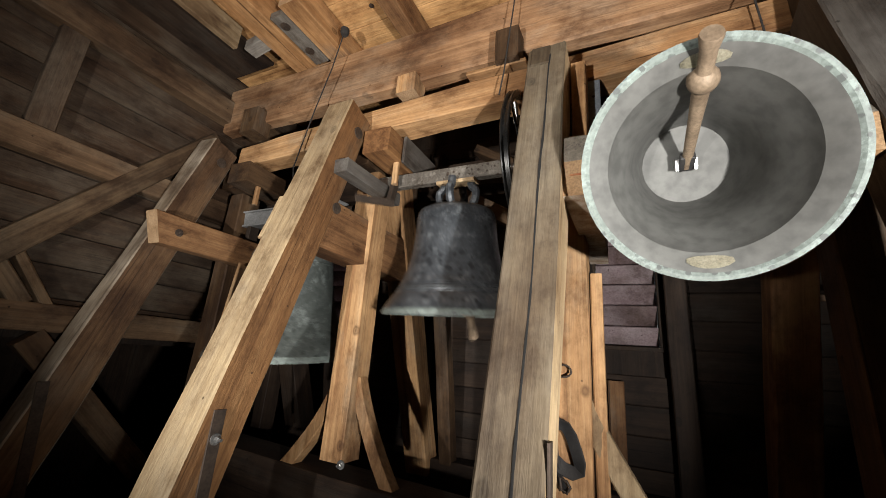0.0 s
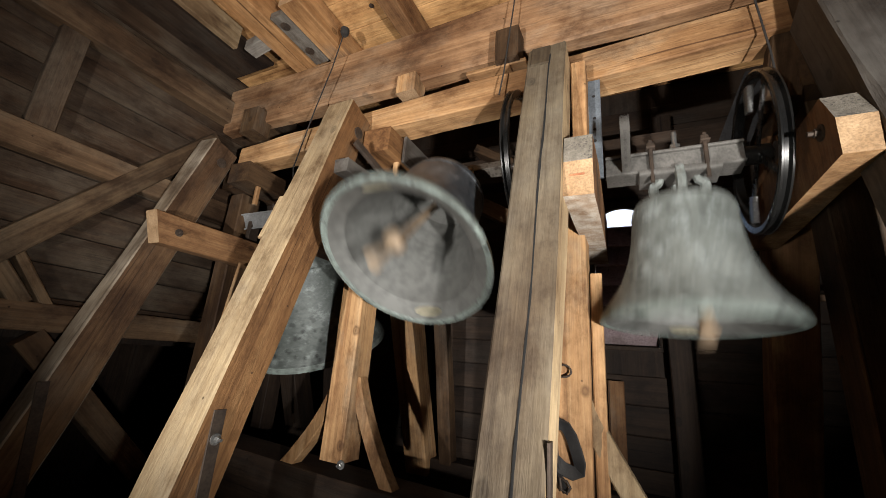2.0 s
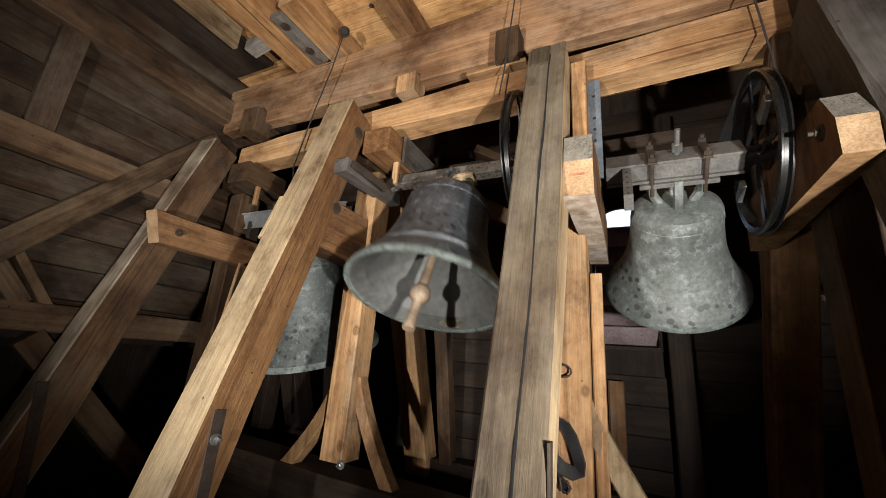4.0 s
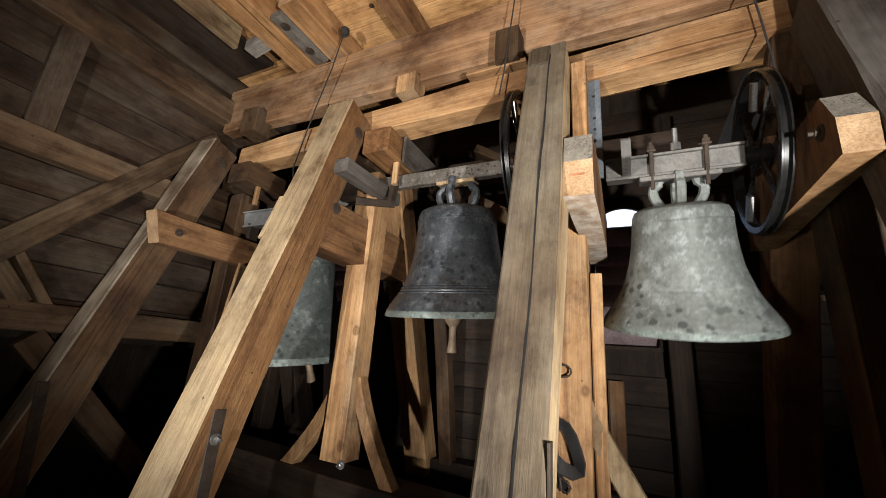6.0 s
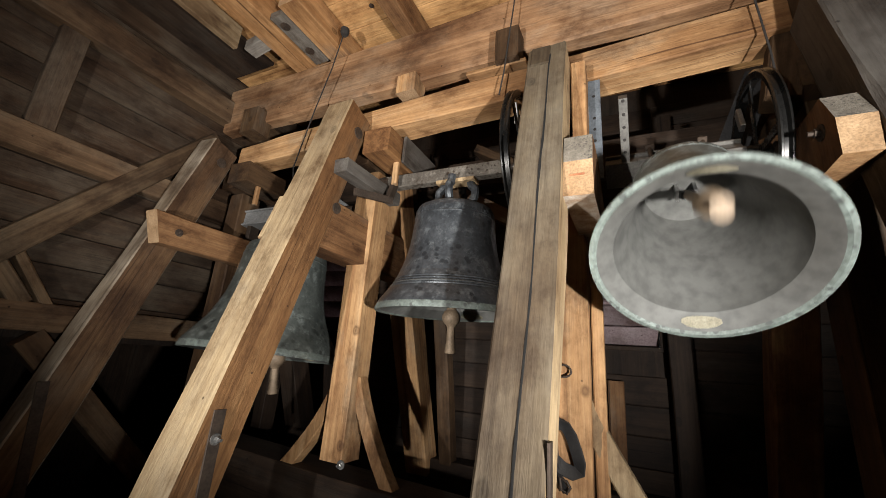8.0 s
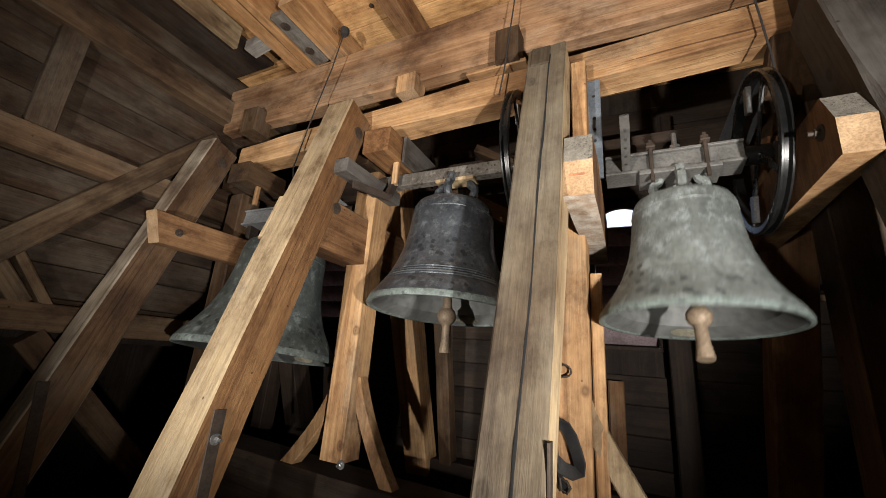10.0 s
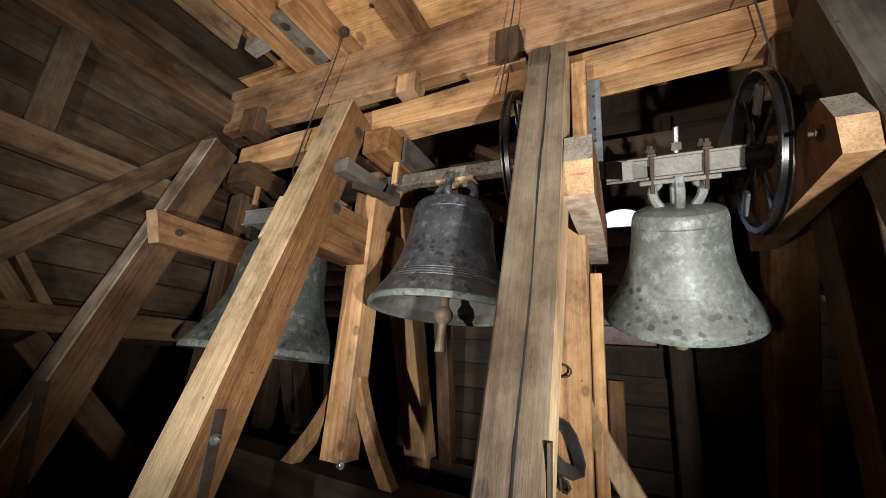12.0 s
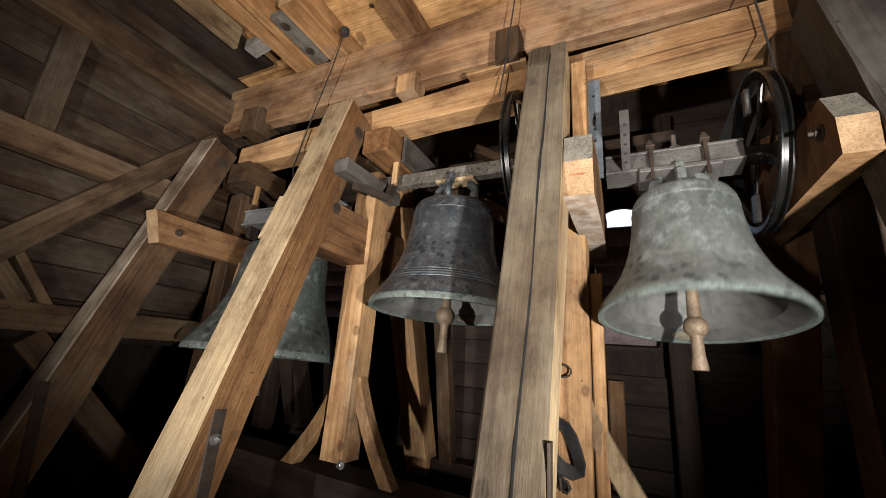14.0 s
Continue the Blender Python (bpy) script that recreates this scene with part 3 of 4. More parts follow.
for x, w, z0, z1, y, mat in ((-2.58, 0.16, 1.565, 1.77, 1.75, W_BROWN), (-1.185, 0.13, 1.57, 1.7, 1.77, W_ORANGE), (-0.525, 0.13, 1.57, 1.77, 1.72, W_BROWN)):
    timber("packing_block", P(x, y, z0), P(x, y, z1), w, 0.14, mat, (1, 0, 0), None, "small timber block wedged under the tie beam", "block", BL)
timber("wedge_board", P(-0.77, 1.745, 1.575), P(-0.43, 1.745, 1.575), 0.024, 0.1, W_ORANGE, (0, 0, 1), None, "thin pine wedge on the head beam", "wedge")
timber("corbel", P(-1.27, 1.6, 1.185), P(-1.27, 1.95, 1.185), 0.18, 0.15, W_BSIDE, (1, 0, 0), None, "orange pine corbel under the head beam", "corbel", "corbels", "", 0.005)
timber("corbel", P(-2.46, 1.62, 1.17), P(-2.46, 1.95, 1.17), 0.2, 0.15, W_BROWN, (1, 0, 0), None, "dark brown timber corbel under the head beam", "corbel", "corbels", "", 0.005)
timber("corbel_prop", P(-2.36, 1.72, 0.95), P(-2.36, 1.72, 1.085), 0.03, 0.03, W_ORANGE, (1, 0, 0), None, "thin pine prop under the corbel", "prop", "props")
timber("corbel_prop", P(-1.22, 1.76, 0.97), P(-1.22, 1.76, 1.11), 0.035, 0.035, W_ORANGE, (1, 0, 0), None, "thin pine prop under the corbel", "prop", "props")
timber("end_brace", P(0.7, 1.79, 1.6), P(0.6, 1.79, 1.1), 0.12, 0.12, W_BROWN, (1, 0, 0), None, "brown brace where the head beam ends", "brace")
timber("steel_stay", P(0.66, 2.12, 1.5), P(0.5, 2.12, 1.1), 0.13, 0.02, M_LEG, (1, 0, 0), None, "dark grey steel stay behind the wheel", "bracket", "", "", 0.002, 0.0)

# ---- boarded wall with its framing ----
XW = -3.0
WF = "wall framing"
timber("wall_rail", P(XW, -1.4, 1.018), P(XW, 2.9, 1.018), 0.16, 0.1, W_RAIL, (0, 0, 1), None, "brown horizontal rail of the boarded wall", "rail", WF)
timber("wall_rail", P(XW, -1.4, 0.057), P(XW, 2.9, 0.057), 0.155, 0.1, W_RAIL, (0, 0, 1), None, "brown horizontal rail of the boarded wall", "rail", WF)
timber("wall_brace", P(XW + 0.012, 0.0, -0.555), P(XW + 0.012, 1.72, 1.57), 0.14, 0.1, W_BRACE, (0, 1, -1), None, "long diagonal brace across the boarded wall", "brace", WF)
timber("wall_brace", P(XW + 0.005, 0.66, 0.46), P(XW + 0.005, 0.93, 0.12), 0.09, 0.09, W_BRACE, (0, 1, 1), None, "short diagonal brace under the long one", "brace", WF)
timber("wall_brace", P(XW + 0.005, 0.77, 0.5), P(XW + 0.005, 1.04, 0.12), 0.055, 0.085, W_BRACE, (0, 1, 1), None, "short diagonal brace under the long one", "brace", WF)
timber("wall_brace", P(XW + 0.005, 1.0, -0.05), P(XW + 0.005, 1.75, -0.85), 0.14, 0.1, W_RAIL, (0, 1, 1), None, "diagonal brace low on the boarded wall", "brace", WF)
timber("wall_post", P(XW + 0.0, 0.745, 1.1), P(XW + 0.0, 0.745, 1.76), 0.135, 0.06, W_WALL, (0, 1, 0), None, "brown upright of the boarded wall", "post", WF)
# These two uprights are dark by colour, in place of shade.
timber("wall_post", P(XW + 0.06, 2.2, -1.34), P(XW + 0.06, 2.2, 1.6), 0.14, 0.12, W_DARK, (0, 1, 0), None, "brown upright of the boarded wall", "post", WF)
timber("wall_post", P(-2.88, 2.62, -1.34), P(-2.88, 2.62, 1.6), 0.14, 0.12, W_DARK, (0, 1, 0), None, "brown upright of the boarded wall", "post", WF)
timber("wall_plate", P(XW + 0.01, -1.5, 1.86), P(XW + 0.01, 3.0, 1.86), 0.2, 0.12, W_RAIL, (0, 0, 1), None, "reddish brown wall plate under the ceiling", "beam", WF)
timber("batten", P(-2.45, 1.72, -0.02), P(-2.45, 1.78, 0.54), 0.02, 0.02, W_ORANGE, (1, 0, 0), None, "thin pine batten hanging from the bearing beam", "batten", "battens")
timber("batten", P(-2.3, 1.9, -0.5), P(-2.3, 1.9, 0.54), 0.02, 0.02, W_PLANK, (1, 0, 0), None, "thin grey batten hanging from the bearing beam", "batten", "battens")

# ---- ceiling joists ----
JG = "ceiling joists"
for x, w, mat in ((-2.53, 0.05, W_CREAM), (-2.18, 0.2, W_CEIL), (-1.25, 0.12, W_CEILB), (-0.3, 0.16, W_CEILB), (0.6, 0.16, W_CEILB), (1.4, 0.16, W_CEILB)):
    timber("ceiling_joist", P(x, -1.5, 2.18), P(x, 2.2 if w > 0.1 else 1.42, 2.18), w, 0.19, mat, (1, 0, 0), None, "orange pine ceiling joist on the tie beam", "joist", JG, "", 0.006)
timber("ceiling_joist", P(-1.85, 1.27, 2.18), P(-1.85, 2.2, 2.18), 0.16, 0.19, W_CEIL, (1, 0, 0), None, "short bolted pine joist beside the long one", "joist", JG, "", 0.006)
timber("joist_splint", P(-2.0, 1.32, 2.105), P(-2.0, 1.76, 2.105), 0.12, 0.05, W_SPLINT, (1, 0, 0), None, "grey weathered splint bolted under the joists", "splint", "splints", "", 0.004)
for y in (1.4, 1.63):
    bolt("bolt", P(-2.0, y, 2.08), (0, 0, -1), 0.032, M_IRON, IB, False)
timber("joist_splint", P(-2.47, 1.5, 2.13), P(-2.28, 1.48, 2.13), 0.1, 0.08, W_SPLINT, (0, 1, 0), None, "short grey cross piece between the joists", "splint", "splints", "", 0.004)
timber("roof_board", P(-2.8, -1.5, 2.24), P(-2.8, 1.76, 2.24), 0.5, 0.03, W_DARK, (1, 0, 0), None, "dark grey board beside the first joist", "board", "", "", 0.004, 0.0)
for x, y, r in ((-1.6, 1.45, 0.02), (-1.48, 1.62, 0.016), (-1.43, 1.3, 0.016)):
    bolt("bolt", P(x, y, ZC - 0.002), (0, 0, -1), r, M_IRON, "small dark bolt head in the ceiling boards", False)

# ---- louvred openings ----
def louvre(x0, x1, z0, z1, n, label):
    bm = bmesh.new()
    for a in (x0 - 0.03, x1):
        box(bm, a, a + 0.03, YB + 0.01, YB + 0.19, Z0 + z0, Z0 + z1, 0.003)
    box(bm, x0 - 0.03, x1 + 0.03, YB + 0.01, YB + 0.19, Z0 + z0 - 0.03, Z0 + z0, 0.003)
    root = tagged(part("louvre", bm, W_DARK), label, "louvre", "louvred openings")
    me = None
    for i in range(n):
        if me is None:
            bm = bmesh.new()
            box(bm, x0 + 0.003, x1 - 0.003, -0.1, 0.1, -0.009, 0.009, 0.003)
            s = part("slat", bm, M_SLAT, root)
            me = s.data
        else:
            s = new("slat", me)
            s.parent = root
        s.matrix_basis = pose(0, YB + 0.1, Z0 + z0 + 0.06 + i * (z1 - z0) / n, -48, 0, 0)
    return root


louvre(-0.22, 0.185, 0.18, 1.1, 6, "brown wooden louvre with tilted slats, tinted mauve for daylight")
bm = bmesh.new()
rows = []
for k in range(17):
    x = -0.25 + 0.465 * k / 16
    u = (x + 0.0175) / 0.2
    z = 1.08 + (0.165 * math.sqrt(1 - u * u) if abs(u) < 1 else 0.0)
    rows.append([bm.verts.new((x, YB + dy, Z0 + zz)) for dy, zz in ((0.04, z), (0.04, 1.3), (0.08, 1.3), (0.08, z))])
for p, q in zip(rows, rows[1:]):
    for k in range(4):
        bm.faces.new((p[k], p[(k + 1) % 4], q[(k + 1) % 4], q[k]))
for r in (rows[0], rows[-1]):
    bm.faces.new(r)
tagged(part("arch_board", bm, W_DARK), "dark arched board over the louvre", "", "", "structure")
louvre(-3.06, -2.59, 0.19, 1.15, 6, "brown wooden louvre behind the bell, tinted mauve for daylight")

# ---- small fittings ----
# staple on the post
bm = bmesh.new()
pts = [P(-0.31, 1.757, 0.012)] + [P(-0.258 + 0.032 * math.sin(a), 1.73, -0.012 + 0.024 * math.cos(a)) for a in np.linspace(0, math.pi, 9)] + [P(-0.31, 1.757, -0.036)]
tube(bm, pts, 0.0045, 8)
tagged(part("staple", bm, M_IRON, None, "", True), "bent iron staple driven into the bright post", "staple")


def plate(name, p0, p1, w, t, mat, side, label, cat, group=""):
    ob = timber(name, p0, p1, w, t, mat, side, None, label, cat, group, "", 0.0015, 0.0)
    return ob


plate("foot_strap", P(-1.384, 1.057, -1.25), P(-1.384, 1.055, -0.24), 0.05, 0.008, M_IRON, (0, 1, 0), "black iron strap bolted to the strut", "strap", "iron straps")
plate("foot_strap", P(-2.604, 1.08, -1.25), P(-2.604, 0.993, -0.25), 0.05, 0.008, M_IRON, (0, 1, 0), "black iron strap bolted to the strut", "strap", "iron straps")
plate("foot_strap", P(-0.184, 1.02, -1.0), P(-0.184, 1.02, -0.17), 0.035, 0.008, M_IRON, (0, 1, 0), "black iron strap bolted to the strut", "strap", "iron straps")
bolt("bolt", P(-1.379, 1.055, -0.34), (1, 0, 0), 0.02, M_BRIGHT, "bright steel bolt on the iron strap")
bolt("bolt", P(-1.372, 1.8, -0.56), (0, -1, 0), 0.022, M_BRIGHT, "bright steel bolt at the foot of the post")

# leather strap hung on the post: a broad bent band, its keeper and its tail
def ribbon(bm, pts, wide, thick):
    """A flat band through pts of an upright plane facing the room, its breadth turned half towards it."""
    pts = [P(*p) for p in pts]
    rows = []
    for i, p in enumerate(pts):
        g = (pts[min(i + 1, len(pts) - 1)] - pts[max(i - 1, 0)]).normalized()
        v = (g.cross(Vector((0, 1, 0))).normalized() * 0.85 + Vector((0.1, -0.5, 0))).normalized()
        v = (v - g * v.dot(g)).normalized()
        u = g.cross(v)
        rows.append([bm.verts.new(p + u * x * thick + v * y * wide) for x, y in ((0.5, 0.5), (0.5, -0.5), (-0.5, -0.5), (-0.5, 0.5))])
    for p, q in zip(rows, rows[1:]):
        for k in range(4):
            bm.faces.new((p[k], p[(k + 1) % 4], q[(k + 1) % 4], q[k]))
    bm.faces.new(list(reversed(rows[0])))
    bm.faces.new(rows[-1])


bm = bmesh.new()
ribbon(bm, [(-0.3, 1.735, -0.225), (-0.275, 1.725, -0.214), (-0.25, 1.72, -0.222), (-0.228, 1.72, -0.255), (-0.212, 1.72, -0.3), (-0.199, 1.72, -0.345), (-0.2, 1.72, -0.372), (-0.225, 1.722, -0.384), (-0.262, 1.73, -0.375), (-0.3, 1.74, -0.35)], 0.05, 0.009)
strap = tagged(part("leather_strap", bm, M_LEATHER, None, "", True), "black leather clapper strap hung on the post", "strap")
bm = bmesh.new()
ribbon(bm, [(-0.296, 1.74, -0.21), (-0.298, 1.735, -0.27), (-0.292, 1.73, -0.33), (-0.284, 1.73, -0.39), (-0.262, 1.725, -0.43), (-0.25, 1.725, -0.455)], 0.03, 0.008)
part("strap_tail", bm, M_LEATHER, strap, "", True)
bm = bmesh.new()
tube(bm, [P(-0.27, 1.7, -0.4), P(-0.245, 1.7, -0.41), P(-0.232, 1.7, -0.43), P(-0.245, 1.7, -0.45), P(-0.265, 1.7, -0.44)], 0.006, 8, True)
part("buckle", bm, M_IRON, strap, "dark iron buckle", True)


def cable(name, pts, r, label, cat="cable"):
    bm = bmesh.new()
    tube(bm, [P(*p) for p in pts], r, 6)
    return tagged(part(name, bm, M_ROPE, None, "", True), label, cat, "hanging cables")


CB = "thin dark cable hanging from the ceiling"
cable("cable", [(-1.66, 1.6, 2.12), (-1.75, 1.63, 1.85), (-1.85, 1.64, 1.55), (-1.97, 1.66, 1.15), (-2.03, 1.75, 1.0)], 0.0045, CB)
cable("cable", [(-0.5, 1.66, 2.28), (-0.49, 1.66, 1.95), (-0.53, 1.64, 1.47), (-0.548, 1.63, 1.33)], 0.004, CB)
cable("cable", [(0.52, 1.66, 2.28), (0.535, 1.64, 1.52), (0.555, 1.64, 1.24), (0.55, 1.62, 1.1)], 0.004, CB)
bm = bmesh.new()
lathe(bm, [(0, -0.03), (0.02, -0.03), (0.03, -0.01), (0.03, 0.02), (0, 0.02)], 14)
pul = part("cable_eye", bm, M_ROPE)
pul.location = P(-1.66, 1.6, 2.1)
tagged(pul, "small black cable eye under the ceiling", "fitting")


# ---- bells ----
def bell(label, R, L, mat, yl, yr, wheel_x=None, wheel_r=0.3, yoke=0.05, lever=None, ymat=None, script=True, bands=False):
    """A bell hung from its axle, the empty's origin; local x is the axle, the mouth hangs towards -z."""
    root = new("bell")
    crown = 0.25 * L
    Hb = L - crown
    out = [(1.0, 0.0), (1.0, 0.02), (0.985, 0.05), (0.94, 0.1), (0.9, 0.135), (0.88, 0.155), (0.855, 0.178)]
    if bands:
        out += [(0.83, 0.192), (0.832, 0.2), (0.828, 0.206), (0.8, 0.212), (0.8, 0.22), (0.808, 0.224), (0.8, 0.232), (0.783, 0.238), (0.79, 0.246), (0.782, 0.254), (0.766, 0.26), (0.772, 0.268), (0.764, 0.276)]
    else:
        out += [(0.8, 0.235), (0.762, 0.28)]
    out += [(0.735, 0.315), (0.73, 0.32), (0.727, 0.33), (0.715, 0.35), (0.68, 0.41), (0.638, 0.5), (0.608, 0.6), (0.588, 0.7), (0.574, 0.8), (0.569, 0.84), (0.575, 0.846), (0.567, 0.853), (0.565, 0.87), (0.555, 0.915), (0.53, 0.95), (0.45, 0.978), (0.25, 0.993), (0, 1.0)]
    inn = [(0.0, 0.9), (0.3, 0.898), (0.43, 0.885), (0.455, 0.84), (0.485, 0.74), (0.52, 0.6), (0.565, 0.46), (0.62, 0.34), (0.68, 0.24), (0.735, 0.16), (0.765, 0.105), (0.775, 0.085), (0.86, 0.042), (0.93, 0.012), (0.96, 0.0)]
    bm = bmesh.new()
    lathe(bm, [(r * R, -L + h * Hb) for r, h in inn] + [(r * R, -L + h * Hb) for r, h in out], 96)
    body = part("body", bm, mat, root, "", True)
    body.data.materials.append(M_INNER)
    for f in body.data.polygons:
        rr = math.hypot(f.center.x, f.center.y)
        if f.normal.x * f.center.x + f.normal.y * f.center.y < 0 or (f.normal.z < -0.7 and rr < 0.9 * R):
            f.material_index = 1
    body.data.materials.append(M_LIP)
    for f in body.data.polygons:
        if f.center.z < -L + 0.045 * Hb and math.hypot(f.center.x, f.center.y) > 0.925 * R:
            f.material_index = 2
    # raised band of worn lettering on the shoulder
    if script:
        rng = random.Random(int(R * 1000))
        bm = bmesh.new()
        a, high = 0.0, 0.045 * Hb
        while a < 2 * math.pi - 0.1:
            wide = rng.uniform(0.3, 0.75) * high
            ring = [(0.569 * R * math.cos(a + k), 0.569 * R * math.sin(a + k)) for k in (0, wide / (0.569 * R))]
            lo, hi = -L + 0.862 * Hb, -L + 0.862 * Hb + high * rng.uniform(0.8, 1.0)
            vs = []
            for push in (0.97, 1.002):
                vs += [bm.verts.new((x * push * q, y * push * q, z)) for z, q in ((lo, 1.0), (hi, 0.985)) for x, y in ring]
            for f in ((4, 5, 7, 6), (0, 1, 5, 4), (2, 6, 7, 3), (0, 4, 6, 2), (1, 3, 7, 5)):
                bm.faces.new([vs[i] for i in f])
            a += (wide + high * rng.choice((0.22, 0.22, 0.25, 0.7))) / (0.569 * R)
        part("inscription", bm, mat, root, "raised band of worn lettering")
    # bright marks where the clapper strikes the inside of the lip
    for sy in (1, -1):
        bm = bmesh.new()
        rows = []
        for k in range(9):
            a = radians(-12 + 24 * k / 8)
            half = 0.05 * math.sqrt(max(0.03, 1 - ((k - 4) / 4.2) ** 2))
            ring = []
            for u in (-half, half):
                r, h = 0.85 + u, 0.047 - u * 0.5
                ring.append(bm.verts.new(((r * R - 0.002) * math.sin(a), sy * (r * R - 0.002) * math.cos(a), -L + h * Hb - 0.003)))
            rows.append(ring)
        for p, q in zip(rows, rows[1:]):
            bm.faces.new((p[0], q[0], q[1], p[1]))
        bmesh.ops.solidify(bm, geom=bm.faces, thickness=-0.004)
        part("strike_mark", bm, M_WORN, root, "bright worn strike mark", True)
    # crown loops
    for i, (dx, dy) in enumerate(((0.16, 0.0), (-0.16, 0.0), (0.0, 0.15), (0.0, -0.15))):
        bm = bmesh.new()
        q = []
        for k in range(9):
            a = math.pi * k / 8
            f = 1 + 0.45 * math.sin(a) * (1 if k < 6 else 0.4)
            q.append((dx * R * f * 1.25, dy * R * f * 1.25, -crown - 0.01 + (crown - yoke + 0.012) * k / 8))
        tube(bm, q, 0.05 * R + 0.004, 8)
        part("crown_loop", bm, mat, root, "", True)
    # yoke: a welded channel beam with base plate
    bm = bmesh.new()
    if bands:
        box(bm, yl, yr, -0.03, 0.03, -yoke, yoke, 0.004)
    else:
        box(bm, yl, yr, -0.045, 0.045, -yoke + 0.012, yoke - 0.012, 0.002)
        box(bm, yl, yr, -0.06, 0.06, yoke - 0.012, yoke, 0.002)
        box(bm, yl, yr, -0.06, 0.06, -yoke, -yoke + 0.012, 0.002)
    part("yoke", bm, ymat or M_STEEL, root, "grey weathered steel yoke beam")
    bm = bmesh.new()
    pad = (0.3 * R, 0.045) if bands else (0.45 * R, 0.075)
    box(bm, -pad[0], pad[0], -pad[1], pad[1], -yoke - 0.022, -yoke - 0.001, 0.003)
    part("base_plate", bm, W_CREAM if bands else M_STEEL, root, "pale wooden pad under the yoke" if bands else "")
    bm = bmesh.new()
    tube(bm, [(yl - 0.07, 0, 0), (yl, 0, 0), (yr, 0, 0), (yr + 0.1, 0, 0)], 0.022, 14)
    part("axle", bm, M_IRON, root, "dark iron axle", True)
    for sx in () if bands else (-0.3, 0.3):
        bm = bmesh.new()
        for sy in (-0.068, 0.068):
            tube(bm, [(sx * R, sy, -yoke - 0.06), (sx * R, sy, yoke + 0.045)], 0.009, 8)
        box(bm, sx * R - 0.018, sx * R + 0.018, -0.088, 0.088, yoke + 0.002, yoke + 0.012, 0.002)
        for sy in (-0.068, 0.068):
            tube(bm, [(sx * R, sy, yoke + 0.013), (sx * R, sy, yoke + 0.03)], 0.016, 6)
        part("clamp", bm, M_IRON, root, "rusty clamp bolts")
    if not bands:
        bm = bmesh.new()
        tube(bm, [(0, 0, yoke), (0, 0, yoke + 0.11)], 0.011, 10)
        tube(bm, [(0, 0, yoke + 0.012), (0, 0, yoke + 0.045)], 0.022, 6)
        part("centre_bolt", bm, M_BRIGHT, root, "bright threaded centre bolt")
    # hanger of the clapper inside the crown
    bm = bmesh.new()
    for sx in (-0.03, 0.03):
        box(bm, sx - 0.006, sx + 0.006, -0.022, 0.022, -L + 0.78 * Hb, -L + 0.925 * Hb, 0.001)
    box(bm, -0.05, 0.05, -0.04, 0.04, -L + 0.915 * Hb, -L + 0.935 * Hb, 0.002)
    part("clapper_hanger", bm, M_BRIGHT, root, "bright steel clapper hanger")
    # clapper, swinging on its pin
    piv = -L + 0.8 * Hb
    ln = (L + piv) * 1.02
    cl = new("clapper")
    cl.parent = root
    cl.location = (0, 0, piv)
    bm = bmesh.new()
    rb = 0.125 * R
    prof = [(0, 0.02), (0.016, 0.015), (0.016, -0.03), (0.017, -0.05), (0.02, -ln * 0.6), (0.024, -ln + rb * 1.1)]
    prof += [(rb * math.sin(a), -ln + rb * math.cos(a)) for a in np.linspace(0.6, 2.55, 8)]
    prof += [(0.021, -ln - rb * 1.1), (0.022, -ln - rb * 2.5), (0.029, -ln - rb * 3.6), (0.027, -ln - rb * 3.75), (0, -ln - rb * 3.75)]
    lathe(bm, prof, 24)
    part("shaft", bm, M_CLAPPER, cl, "worn brown iron clapper with a round ball", True)
    bm = bmesh.new()
    box(bm, -0.024, 0.024, -0.014, 0.014, -0.06, 0.028, 0.003)
    part("eye", bm, M_LEATHER, cl, "dark leather clapper eye")
    if wheel_x is not None:
        wheel = new("ringing_wheel")
        wheel.parent = root
        wheel.location = (wheel_x, 0, 0)
        bm = bmesh.new()
        n = 64
        sec = [(-0.022, 0.012), (-0.018, 0.02), (-0.012, 0.02), (-0.006, 0.002), (0.006, 0.002), (0.012, 0.02), (0.018, 0.02), (0.022, 0.012), (0.018, -0.012), (-0.018, -0.012)]
        rings = [[bm.verts.new((sx, (wheel_r + sr) * math.cos(2 * math.pi * k / n), (wheel_r + sr) * math.sin(2 * math.pi * k / n))) for sx, sr in sec] for k in range(n)]
        for a, b in zip(rings, rings[1:] + rings[:1]):
            for i in range(len(sec)):
                bm.faces.new((a[i], a[(i + 1) % len(sec)], b[(i + 1) % len(sec)], b[i]))
        part("rim", bm, M_BLACK, wheel, "black grooved iron rim", True)
        for k in range(4):
            bm = bmesh.new()
            box(bm, -0.004, 0.004, -0.016, 0.016, 0.03, wheel_r - 0.012, 0.001)
            sp = part("spoke", bm, M_BLACK, wheel)
            sp.rotation_euler = (radians(45 + 90 * k), 0, 0)
        bm = bmesh.new()
        tube(bm, [(-0.05, 0, 0), (0.04, 0, 0)], 0.04, 16)
        part("hub", bm, M_BLACK, wheel, "", True)
        for k in (1, 3):
            bm = bmesh.new()
            box(bm, -0.03, -0.01, wheel_r - 0.14, wheel_r - 0.03, -0.02, 0.02, 0.002)
            sp = part("clamp_plate", bm, M_BRIGHT, wheel, "bright steel rope clamp plate")
            sp.rotation_euler = (radians(90 * k + 20), 0, 0)
    if lever:
        for pts, w, t, nm in lever:
            a, b = Vector(pts[0]), Vector(pts[1])
            bar = timber(nm, a, b, w, t, M_STEEL if nm == "striker_bar" else M_IRON, (1, 0, 0), root, "", "", "", "", 0.0015, 0.0)
